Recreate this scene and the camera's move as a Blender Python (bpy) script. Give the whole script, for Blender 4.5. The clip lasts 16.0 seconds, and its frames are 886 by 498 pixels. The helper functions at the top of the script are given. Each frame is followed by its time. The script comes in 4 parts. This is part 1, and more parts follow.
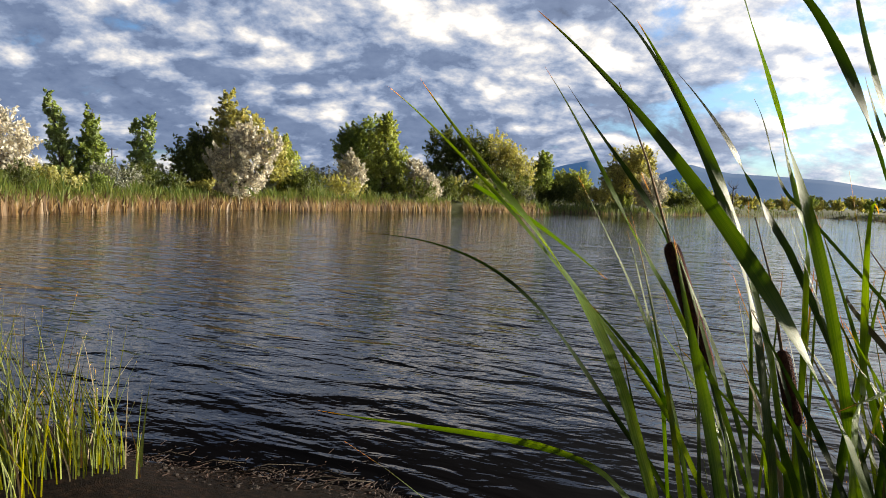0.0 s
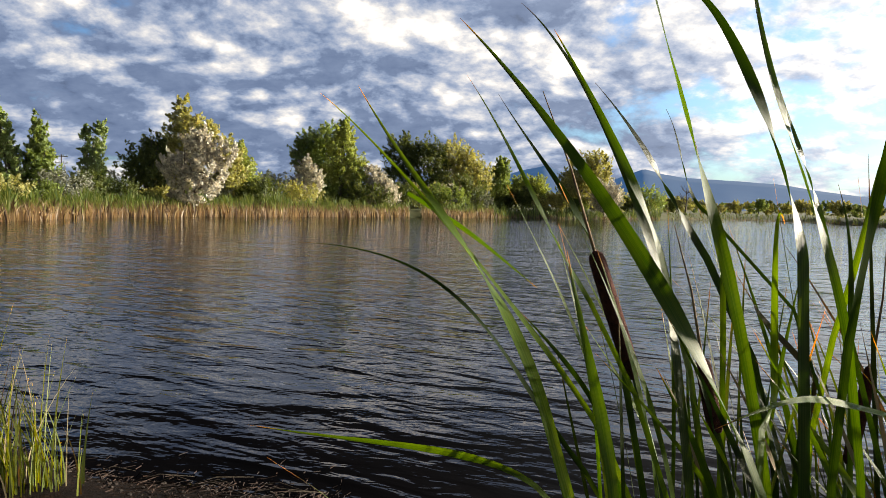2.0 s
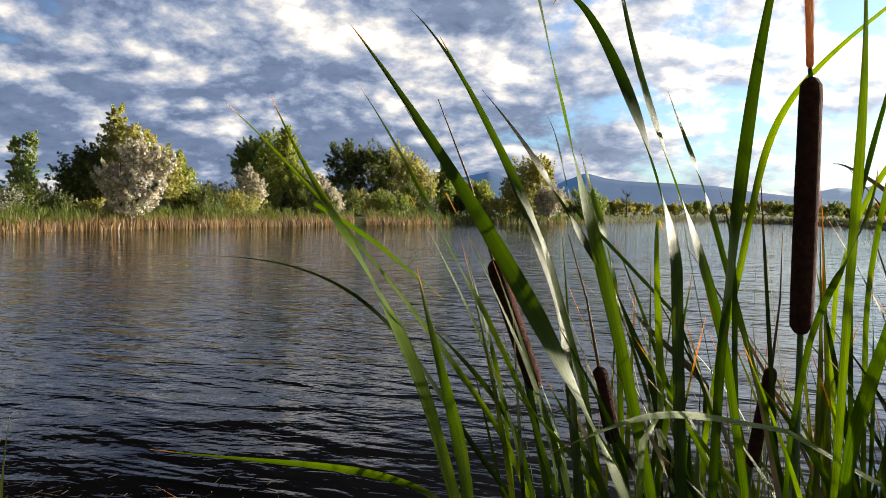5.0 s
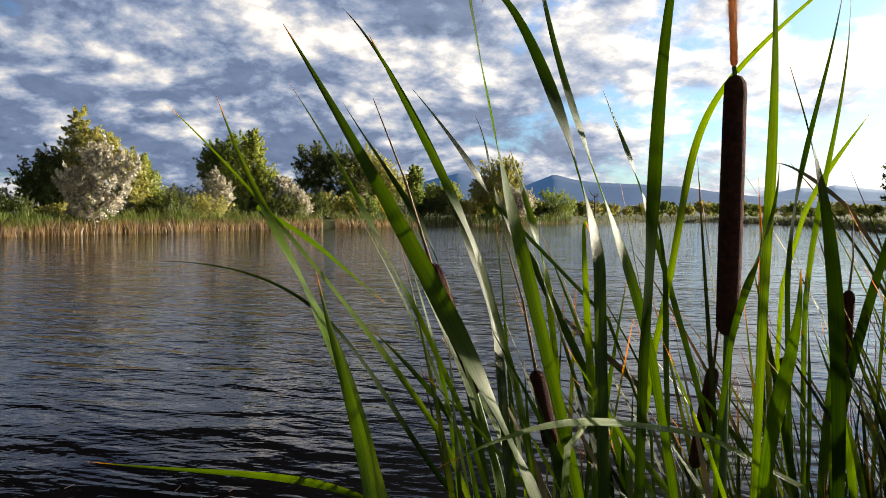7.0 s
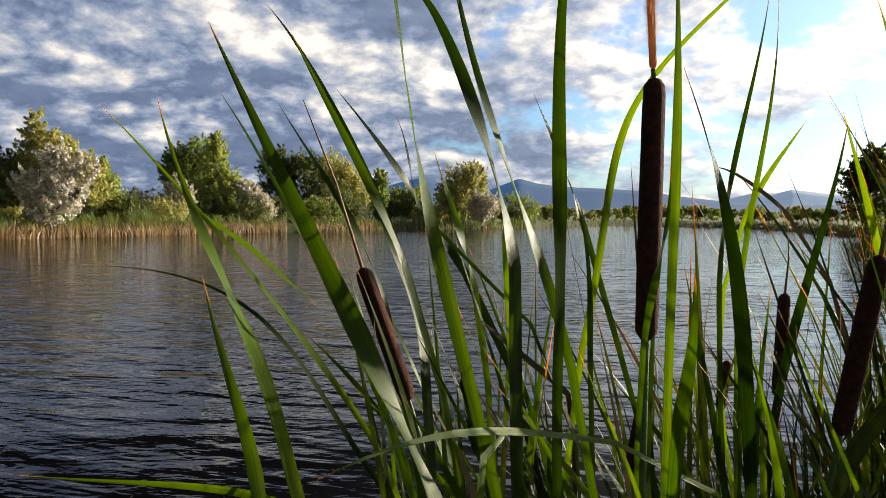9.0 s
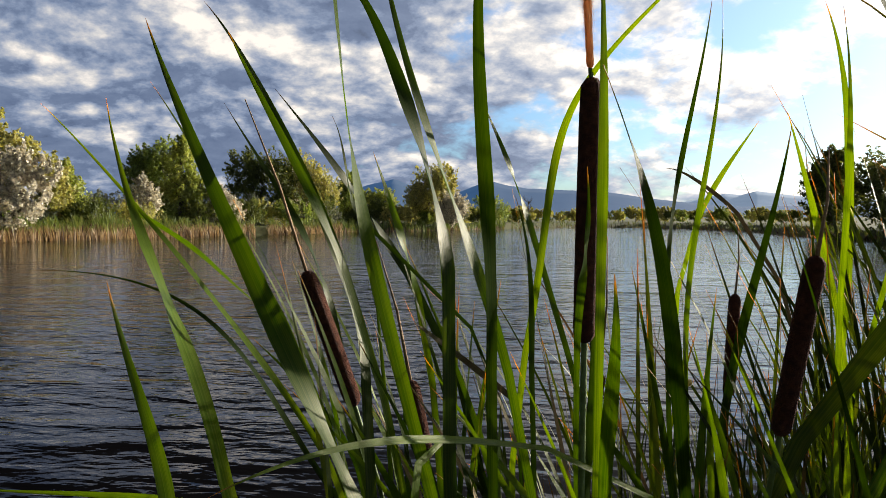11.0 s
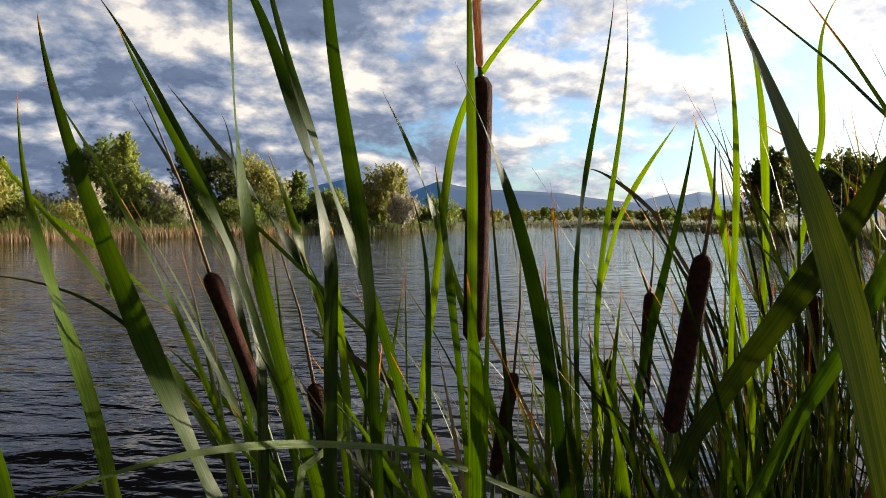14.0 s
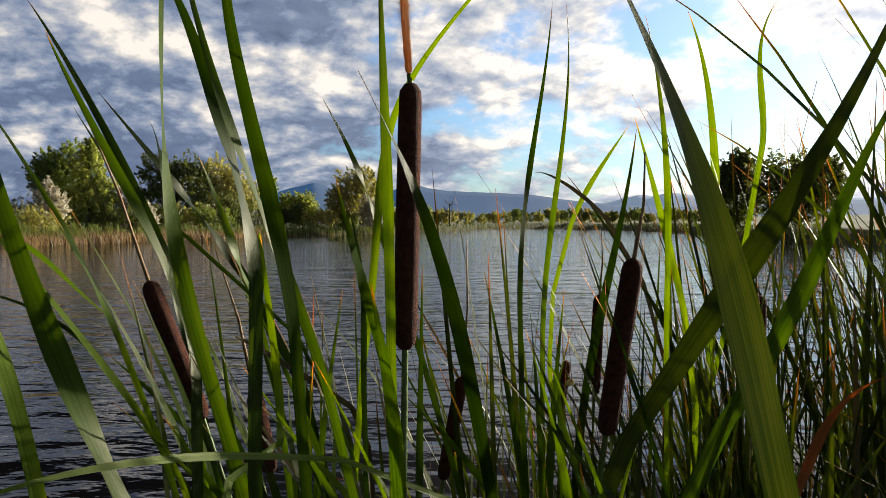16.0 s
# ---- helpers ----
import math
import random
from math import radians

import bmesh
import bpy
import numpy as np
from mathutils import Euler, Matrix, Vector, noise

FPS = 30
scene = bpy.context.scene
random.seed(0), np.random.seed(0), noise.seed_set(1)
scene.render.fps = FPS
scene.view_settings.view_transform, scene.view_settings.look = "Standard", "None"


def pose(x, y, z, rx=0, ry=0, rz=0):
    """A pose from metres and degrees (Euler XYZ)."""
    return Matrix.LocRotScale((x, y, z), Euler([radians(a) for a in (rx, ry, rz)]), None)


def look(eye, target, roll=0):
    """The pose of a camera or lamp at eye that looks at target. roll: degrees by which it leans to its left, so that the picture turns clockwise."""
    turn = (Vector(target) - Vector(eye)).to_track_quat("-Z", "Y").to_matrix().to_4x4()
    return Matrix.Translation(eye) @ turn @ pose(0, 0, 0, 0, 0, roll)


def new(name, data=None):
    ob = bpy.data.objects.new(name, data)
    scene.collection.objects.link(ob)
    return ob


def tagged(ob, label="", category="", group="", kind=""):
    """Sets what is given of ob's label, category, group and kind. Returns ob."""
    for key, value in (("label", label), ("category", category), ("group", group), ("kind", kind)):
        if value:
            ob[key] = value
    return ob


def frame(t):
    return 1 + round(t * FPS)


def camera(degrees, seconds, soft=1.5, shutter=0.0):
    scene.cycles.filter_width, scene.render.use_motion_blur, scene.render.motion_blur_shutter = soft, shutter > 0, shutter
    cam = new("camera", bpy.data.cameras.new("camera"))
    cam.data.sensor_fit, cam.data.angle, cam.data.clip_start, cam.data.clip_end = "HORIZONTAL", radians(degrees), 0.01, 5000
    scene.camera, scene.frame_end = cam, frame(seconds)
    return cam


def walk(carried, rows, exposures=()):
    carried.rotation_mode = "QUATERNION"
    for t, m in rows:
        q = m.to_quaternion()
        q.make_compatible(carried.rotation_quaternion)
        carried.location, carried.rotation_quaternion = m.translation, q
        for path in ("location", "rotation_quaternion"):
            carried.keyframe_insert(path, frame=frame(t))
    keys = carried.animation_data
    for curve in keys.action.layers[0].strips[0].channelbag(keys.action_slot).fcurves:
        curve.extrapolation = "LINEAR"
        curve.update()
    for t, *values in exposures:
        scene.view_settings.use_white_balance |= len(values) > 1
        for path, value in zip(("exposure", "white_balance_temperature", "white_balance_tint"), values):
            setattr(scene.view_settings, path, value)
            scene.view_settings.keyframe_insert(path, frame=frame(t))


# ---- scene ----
# Camera: seconds, place, yaw (left), pitch (up), roll.
cam = camera(60.0, 16.0, soft=0.5)
PATH = [
    (0.0, 0.0000, -0.0000, 1.4000, 0.286, -3.832, 1.812),
    (0.5, 0.0105, 0.0029, 1.4017, -0.527, -3.708, 1.733),
    (1.0, 0.0210, 0.0057, 1.4034, -1.308, -3.579, 1.652),
    (1.5, 0.0314, 0.0086, 1.4050, -2.049, -3.454, 1.567),
    (2.0, 0.0418, 0.0115, 1.4066, -2.753, -3.337, 1.461),
    (2.5, 0.0521, 0.0144, 1.4081, -3.471, -3.234, 1.314),
    (3.0, 0.0623, 0.0175, 1.4095, -4.184, -3.112, 1.132),
    (3.5, 0.0725, 0.0206, 1.4108, -4.860, -2.987, 0.939),
    (4.0, 0.0827, 0.0237, 1.4118, -5.503, -2.879, 0.749),
    (6.5, 0.1328, 0.0406, 1.4124, -8.481, -2.673, -0.022),
    (7.0, 0.1431, 0.0427, 1.4123, -9.016, -2.614, -0.041),
    (7.5, 0.1534, 0.0446, 1.4122, -9.622, -2.537, -0.048),
    (8.0, 0.1637, 0.0464, 1.4121, -10.246, -2.460, -0.040),
    (8.5, 0.1739, 0.0481, 1.4121, -10.904, -2.388, -0.027),
    (9.0, 0.1838, 0.0498, 1.4120, -11.587, -2.326, -0.017),
    (11.5, 0.2205, 0.0570, 1.4113, -14.421, -2.181, -0.227),
    (12.0, 0.2285, 0.0564, 1.4110, -15.105, -2.211, -0.233),
    (12.5, 0.2367, 0.0554, 1.4108, -15.758, -2.238, -0.231),
    (13.0, 0.2449, 0.0540, 1.4106, -16.399, -2.244, -0.241),
    (13.5, 0.2531, 0.0524, 1.4107, -16.982, -2.220, -0.271),
    (14.0, 0.2613, 0.0504, 1.4109, -17.486, -2.171, -0.327),
    (14.5, 0.2692, 0.0482, 1.4114, -17.977, -2.133, -0.412),
    (15.0, 0.2770, 0.0458, 1.4121, -18.486, -2.088, -0.529),
    (15.5, 0.2847, 0.0434, 1.4129, -19.013, -2.044, -0.667),
    (16.0, 0.2924, 0.0408, 1.4137, -19.572, -2.010, -0.813),
]


def aim(x, y, z, yaw, pitch, roll):
    """A camera pose from yaw, pitch and roll about the line of sight."""
    return pose(x, y, z) @ pose(0, 0, 0, 0, 0, yaw) @ pose(0, 0, 0, 90 + pitch) @ pose(0, 0, 0, 0, 0, roll)


walk(cam, [(t, aim(*p)) for t, *p in PATH], [(0.0, 0.92), (9.0, 0.72), (16.0, 0.55)])

# ---- light: a low evening sun under broken cloud ----
SUN_AZ, SUN_EL = 72.0, 13.5
sun_dir = Vector((math.sin(radians(SUN_AZ)) * math.cos(radians(SUN_EL)),
                  math.cos(radians(SUN_AZ)) * math.cos(radians(SUN_EL)), math.sin(radians(SUN_EL))))
sun = new("sun", bpy.data.lights.new("sun", "SUN"))
sun.data.energy, sun.data.angle, sun.data.color = 5.0, radians(0.6), (1.0, 0.91, 0.76)
sun.matrix_world = look(sun_dir * 50, (0, 0, 0))


def math_node(nt, op, a, b=None, clamp=False):
    n = nt.nodes.new("ShaderNodeMath")
    n.operation, n.use_clamp = op, clamp
    for i, v in enumerate((a, b)):
        if v is None:
            continue
        if isinstance(v, (int, float)):
            n.inputs[i].default_value = v
        else:
            nt.links.new(v, n.inputs[i])
    return n.outputs[0]


def vec_node(nt, op, a, b=None):
    n = nt.nodes.new("ShaderNodeVectorMath")
    n.operation = op
    for i, v in enumerate((a, b)):
        if v is None:
            continue
        if isinstance(v, (tuple, Vector)):
            n.inputs[i].default_value = tuple(v)
        else:
            nt.links.new(v, n.inputs[i])
    return n.outputs["Value"] if op == "DOT_PRODUCT" else n.outputs[0]


def noise_node(nt, vec, scale, detail=4.0, rough=0.55, distort=0.0):
    n = nt.nodes.new("ShaderNodeTexNoise")
    n.inputs["Scale"].default_value, n.inputs["Detail"].default_value = scale, detail
    n.inputs["Roughness"].default_value, n.inputs["Distortion"].default_value = rough, distort
    if vec is not None:
        nt.links.new(vec, n.inputs["Vector"])
    return n.outputs["Fac"]


def ramp_node(nt, fac, stops, ease="EASE"):
    n = nt.nodes.new("ShaderNodeValToRGB")
    n.color_ramp.interpolation = ease
    el = n.color_ramp.elements
    while len(el) < len(stops):
        el.new(0.5)
    for e, (p, c) in zip(el, stops):
        e.position, e.color = p, (c, c, c, 1) if isinstance(c, (int, float)) else (*c, 1)
    nt.links.new(fac, n.inputs["Fac"])
    return n.outputs["Color"]


def mix_node(nt, fac, a, b, blend="MIX"):
    n = nt.nodes.new("ShaderNodeMix")
    n.data_type, n.blend_type = "RGBA", blend
    for s, v in ((n.inputs[0], fac), (n.inputs[6], a), (n.inputs[7], b)):
        if isinstance(v, (int, float)):
            s.default_value = v
        elif isinstance(v, tuple):
            s.default_value = (*v, 1)
        else:
            nt.links.new(v, s)
    return n.outputs[2]


def make_world():
    w = bpy.data.worlds.new("evening_sky")
    w.use_nodes = True
    scene.world = w
    nt = w.node_tree
    nt.nodes.clear()
    sky = nt.nodes.new("ShaderNodeTexSky")
    sky.sky_type, sky.sun_disc = "NISHITA", False
    sky.sun_elevation, sky.sun_rotation = radians(SUN_EL), radians(SUN_AZ)
    d = nt.nodes.new("ShaderNodeTexCoord").outputs["Generated"]
    sep = nt.nodes.new("ShaderNodeSeparateXYZ")
    nt.links.new(d, sep.inputs[0])
    up = math_node(nt, "MAXIMUM", sep.outputs["Z"], 0.0)
    # the cloud deck as a flat sheet overhead, its far rows closing up towards the horizon
    low = math_node(nt, "ADD", up, 0.40)
    flat = nt.nodes.new("ShaderNodeCombineXYZ")
    nt.links.new(math_node(nt, "DIVIDE", sep.outputs["X"], low), flat.inputs[0])
    nt.links.new(math_node(nt, "DIVIDE", sep.outputs["Y"], low), flat.inputs[1])
    p = vec_node(nt, "ADD", flat.outputs[0], (3.7, 1.9, 0.0))
    above = vec_node(nt, "ADD", vec_node(nt, "MULTIPLY", flat.outputs[0], (0.965, 0.965, 0.0)), (3.73, 1.92, 0.0))
    facing = vec_node(nt, "DOT_PRODUCT", d, tuple(sun_dir))
    toward = math_node(nt, "MAXIMUM", facing, 0.0)
    big = noise_node(nt, p, 1.5, 2.0, 0.5)
    mid = noise_node(nt, p, 4.3, 10.0, 0.60, 0.1)
    mid2 = noise_node(nt, above, 4.3, 10.0, 0.60, 0.1)
    fine = noise_node(nt, p, 15.0, 6.0, 0.62, 0.2)
    dens = math_node(nt, "ADD", math_node(nt, "MULTIPLY", big, 0.5), math_node(nt, "MULTIPLY", mid, 0.85))
    # closed cloud away from the sun and overhead, torn towards it
    clear = ramp_node(nt, toward, [(0.55, 0.0), (0.80, 1.0)])
    over = ramp_node(nt, up, [(0.275, 0.0), (0.33, 1.0)])
    dens = math_node(nt, "SUBTRACT", math_node(nt, "ADD", dens, 0.14), math_node(nt, "MULTIPLY", clear, 0.15))
    dens = math_node(nt, "ADD", dens, math_node(nt, "MULTIPLY", over, 0.32))
    cover = ramp_node(nt, dens, [(0.60, 0.0), (0.74, 1.0)])
    # bright where a cloud's top shows above it, dark under its base
    heap = noise_node(nt, p, 2.7, 3.0, 0.5, 0.1)
    edge = math_node(nt, "SUBTRACT", mid, mid2)
    lit = math_node(nt, "ADD", math_node(nt, "MULTIPLY", edge, 3.4), 0.46)
    lit = math_node(nt, "SUBTRACT", lit, math_node(nt, "MULTIPLY", math_node(nt, "SUBTRACT", heap, 0.5), 2.1))
    lit = math_node(nt, "ADD", lit, math_node(nt, "MULTIPLY", math_node(nt, "SUBTRACT", fine, 0.5), 0.30))
    # rounded puffs with creases between them
    puff = math_node(nt, "ABSOLUTE", math_node(nt, "SUBTRACT", noise_node(nt, p, 8.5, 4.0, 0.5, 0.2), 0.5))
    lit = math_node(nt, "ADD", lit, math_node(nt, "MULTIPLY", math_node(nt, "SUBTRACT", puff, 0.08), 1.7))
    lit = math_node(nt, "SUBTRACT", lit, math_node(nt, "MULTIPLY", math_node(nt, "SUBTRACT", mid, 0.5), 0.8))
    lit = math_node(nt, "ADD", lit, math_node(nt, "MULTIPLY", ramp_node(nt, toward, [(0.46, 0.0), (0.82, 1.0)]), 0.50))
    # a rain-dark band low down, away from the sun
    rain = math_node(nt, "MULTIPLY", ramp_node(nt, up, [(0.03, 0.5), (0.085, 1.0), (0.15, 0.0)]), ramp_node(nt, toward, [(0.20, 1.0), (0.58, 0.0)]))
    lit = math_node(nt, "SUBTRACT", lit, math_node(nt, "MULTIPLY", rain, 0.26))
    lit = math_node(nt, "MAXIMUM", lit, math_node(nt, "MULTIPLY", fine, 0.36))
    # unseen sky behind and overhead is darkened to deepen shade and water reflections
    lit = math_node(nt, "SUBTRACT", lit, math_node(nt, "MULTIPLY", ramp_node(nt, math_node(nt, "MULTIPLY", facing, -1.0), [(0.35, 0.0), (0.75, 1.0)]), 0.40))
    lit = math_node(nt, "SUBTRACT", lit, math_node(nt, "MULTIPLY", over, 1.35), True)
    cloud = ramp_node(nt, lit, [(0.0, (0.013, 0.015, 0.020)), (0.14, (0.14, 0.19, 0.31)), (0.34, (0.25, 0.315, 0.455)), (0.55, (0.43, 0.47, 0.57)), (0.78, (0.74, 0.72, 0.71)), (1.0, (1.12, 1.02, 0.92))], "LINEAR")
    glow = math_node(nt, "ADD", math_node(nt, "ADD", math_node(nt, "MULTIPLY", math_node(nt, "POWER", toward, 3.5), 0.33), math_node(nt, "MULTIPLY", math_node(nt, "POWER", toward, 30.0), 0.45)),
                     math_node(nt, "MULTIPLY", math_node(nt, "POWER", toward, 900.0), 6.0))
    b1 = nt.nodes.new("ShaderNodeBackground")
    nt.links.new(mix_node(nt, 1.0, sky.outputs[0], (0.62, 0.98, 1.52), "MULTIPLY"), b1.inputs[0])
    b1.inputs[1].default_value = 0.075
    b2 = nt.nodes.new("ShaderNodeBackground")
    nt.links.new(cloud, b2.inputs[0])
    b2.inputs[1].default_value = 0.62
    b3 = nt.nodes.new("ShaderNodeBackground")
    b3.inputs[0].default_value = (0.97, 0.97, 0.96, 1)
    nt.links.new(glow, b3.inputs[1])
    m = nt.nodes.new("ShaderNodeMixShader")
    nt.links.new(cover, m.inputs[0])
    nt.links.new(b1.outputs[0], m.inputs[1])
    nt.links.new(b2.outputs[0], m.inputs[2])
    a = nt.nodes.new("ShaderNodeAddShader")
    nt.links.new(m.outputs[0], a.inputs[0])
    nt.links.new(b3.outputs[0], a.inputs[1])
    out = nt.nodes.new("ShaderNodeOutputWorld")
    nt.links.new(a.outputs[0], out.inputs[0])


make_world()


# ---- materials ----
def material(name, colors, scale=8.0, rough=0.6, bump=0.0, translucent=0.0, spread=0.0, detail=5.0, bump_scale=None, glow=(1.35, 1.25, 0.5)):
    """Colours blended by noise in object space; leaves let light through; spread varies the tone from leaf to leaf."""
    m = bpy.data.materials.new(name)
    m.use_nodes = True
    nt = m.node_tree
    bsdf = nt.nodes["Principled BSDF"]
    co = nt.nodes.new("ShaderNodeTexCoord").outputs["Object"]
    fac = noise_node(nt, co, scale, detail, 0.6)
    n = len(colors)
    col = ramp_node(nt, fac, [(0.30 + 0.40 * i / max(n - 1, 1), c) for i, c in enumerate(colors)], "LINEAR")
    if spread:
        geo = nt.nodes.new("ShaderNodeNewGeometry")
        hsv = nt.nodes.new("ShaderNodeHueSaturation")
        v = math_node(nt, "ADD", math_node(nt, "MULTIPLY", geo.outputs["Random Per Island"], spread), 1.0 - spread / 2)
        nt.links.new(v, hsv.inputs["Value"])
        nt.links.new(col, hsv.inputs["Color"])
        col = hsv.outputs["Color"]
    nt.links.new(col, bsdf.inputs["Base Color"])
    bsdf.inputs["Roughness"].default_value = rough
    if bump:
        b = nt.nodes.new("ShaderNodeBump")
        b.inputs["Strength"].default_value, b.inputs["Distance"].default_value = bump, 0.02
        nt.links.new(noise_node(nt, co, bump_scale or scale * 5, 4.0), b.inputs["Height"])
        nt.links.new(b.outputs[0], bsdf.inputs["Normal"])
    if translucent:
        see_through(nt, bsdf, col, translucent, glow)
    return m


def see_through(nt, bsdf, col, amount, glow=(1.55, 1.5, 0.62)):
    """Mixes in light that passes through a thin leaf."""
    tr = nt.nodes.new("ShaderNodeBsdfTranslucent")
    nt.links.new(mix_node(nt, 1.0, col, glow, "MULTIPLY"), tr.inputs["Color"])
    mx = nt.nodes.new("ShaderNodeMixShader")
    mx.inputs[0].default_value = amount
    nt.links.new(bsdf.outputs[0], mx.inputs[1])
    nt.links.new(tr.outputs[0], mx.inputs[2])
    nt.links.new(mx.outputs[0], nt.nodes["Material Output"].inputs["Surface"])


def water_material():
    m = bpy.data.materials.new("pond_water")
    m.use_nodes = True
    nt = m.node_tree
    bsdf = nt.nodes["Principled BSDF"]
    co = nt.nodes.new("ShaderNodeTexCoord").outputs["Object"]

    def stretched(turn, ratio):
        mp = nt.nodes.new("ShaderNodeMapping")
        mp.vector_type = "TEXTURE"
        mp.inputs["Rotation"].default_value, mp.inputs["Scale"].default_value = (0, 0, radians(turn)), (ratio, 1.0, 1.0)
        nt.links.new(co, mp.inputs[0])
        return mp.outputs[0]

    # wind waves about a hand long, fine ripples on them, a slow swell, and gusts that ruffle patches
    waves = noise_node(nt, stretched(-34, 3.0), 2.9, 2.0, 0.45, 0.6)
    cross = noise_node(nt, stretched(-20, 2.0), 7.5, 2.0, 0.5, 0.6)
    fine = noise_node(nt, stretched(-30, 1.8), 19.0, 2.0, 0.5, 0.3)
    swell = noise_node(nt, stretched(-18, 2.4), 0.8, 2.0, 0.5, 0.4)
    gust = ramp_node(nt, noise_node(nt, co, 0.10, 3.0, 0.55), [(0.32, 0.75), (0.66, 1.25)])
    h = math_node(nt, "ADD", math_node(nt, "MULTIPLY", waves, 0.052), math_node(nt, "MULTIPLY", cross, 0.0145))
    h = math_node(nt, "ADD", h, math_node(nt, "MULTIPLY", fine, 0.0034))
    h = math_node(nt, "MULTIPLY", h, gust)
    # calmer in the lee of the near bank
    place = nt.nodes.new("ShaderNodeSeparateXYZ")
    nt.links.new(co, place.inputs[0])
    lee = nt.nodes.new("ShaderNodeMapRange")
    lee.inputs["From Min"].default_value, lee.inputs["From Max"].default_value = 2.2, 12.0
    lee.inputs["To Min"].default_value, lee.inputs["To Max"].default_value = 0.26, 1.08
    nt.links.new(place.outputs["Y"], lee.inputs["Value"])
    h = math_node(nt, "MULTIPLY", h, lee.outputs[0])
    # and under the trees of the right-hand shore
    calm = nt.nodes.new("ShaderNodeMapRange")
    calm.inputs["From Min"].default_value, calm.inputs["From Max"].default_value = 2.0, 12.0
    calm.inputs["To Min"].default_value, calm.inputs["To Max"].default_value = 1.0, 0.5
    nt.links.new(place.outputs["X"], calm.inputs["Value"])
    h = math_node(nt, "MULTIPLY", h, calm.outputs[0])
    h = math_node(nt, "ADD", h, math_node(nt, "MULTIPLY", math_node(nt, "MULTIPLY", swell, lee.outputs[0]), 0.055))
    bu = nt.nodes.new("ShaderNodeBump")
    bu.inputs["Strength"].default_value, bu.inputs["Distance"].default_value = 1.0, 1.0
    nt.links.new(h, bu.inputs["Height"])
    nt.links.new(bu.outputs[0], bsdf.inputs["Normal"])
    murk = noise_node(nt, co, 0.8, 4.0)
    nt.links.new(ramp_node(nt, murk, [(0.3, (0.0016, 0.0012, 0.0010)), (0.7, (0.0042, 0.0028, 0.0024))]), bsdf.inputs["Base Color"])
    bsdf.inputs["Roughness"].default_value, bsdf.inputs["IOR"].default_value = 0.02, 1.24
    return m


WATER = water_material()
SOIL = material("grassy_soil", [(0.05, 0.07, 0.02), (0.13, 0.14, 0.05), (0.20, 0.17, 0.09)], 0.35, 0.95, 0.5)
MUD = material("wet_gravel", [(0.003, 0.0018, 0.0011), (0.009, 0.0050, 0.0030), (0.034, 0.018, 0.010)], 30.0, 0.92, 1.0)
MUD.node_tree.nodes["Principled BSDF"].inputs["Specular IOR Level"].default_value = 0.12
BARK = material("grey_bark", [(0.08, 0.06, 0.045), (0.18, 0.15, 0.12)], 6.0, 0.9, 0.7)
GREEN = material("green_foliage", [(0.19, 0.26, 0.08), (0.34, 0.41, 0.14)], 0.8, 0.6, 0, 0.42, 0.8)
LIME = material("yellow_green_foliage", [(0.32, 0.38, 0.11), (0.49, 0.53, 0.19)], 0.8, 0.55, 0, 0.42, 0.7)
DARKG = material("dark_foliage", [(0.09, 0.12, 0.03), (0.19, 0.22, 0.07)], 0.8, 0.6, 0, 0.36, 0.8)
SILVER = material("silver_foliage", [(0.55, 0.50, 0.38), (0.90, 0.83, 0.70)], 1.6, 0.6, 0, 0.25, 0.9, glow=(1.0, 1.0, 0.9))
POPLAR = material("poplar_foliage", [(0.28, 0.36, 0.12), (0.50, 0.56, 0.26)], 1.2, 0.5, 0, 0.4, 0.9, glow=(1.2, 1.2, 0.7))
OLIVE = material("olive_foliage", [(0.36, 0.37, 0.14), (0.62, 0.58, 0.28)], 0.8, 0.6, 0, 0.4, 0.8)
# distance haze is put into the blue base colour and a faint glow
MOUNT = material("haze_tinted_mountain", [(0.005, 0.018, 0.032), (0.012, 0.030, 0.048)], 0.006, 0.95)
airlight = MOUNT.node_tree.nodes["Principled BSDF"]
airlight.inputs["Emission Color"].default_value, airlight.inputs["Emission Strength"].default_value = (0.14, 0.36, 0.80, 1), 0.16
# further range: more haze in the colour, so paler, and a stronger glow
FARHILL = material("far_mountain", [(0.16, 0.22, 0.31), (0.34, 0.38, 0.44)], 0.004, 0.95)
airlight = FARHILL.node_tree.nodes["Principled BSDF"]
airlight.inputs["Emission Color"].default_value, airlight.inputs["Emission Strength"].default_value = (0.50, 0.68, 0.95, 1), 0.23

SAGE = material("sage_foliage", [(0.26, 0.27, 0.19), (0.42, 0.42, 0.32)], 1.2, 0.7, 0, 0.2, 0.5, glow=(1.0, 1.0, 0.8))


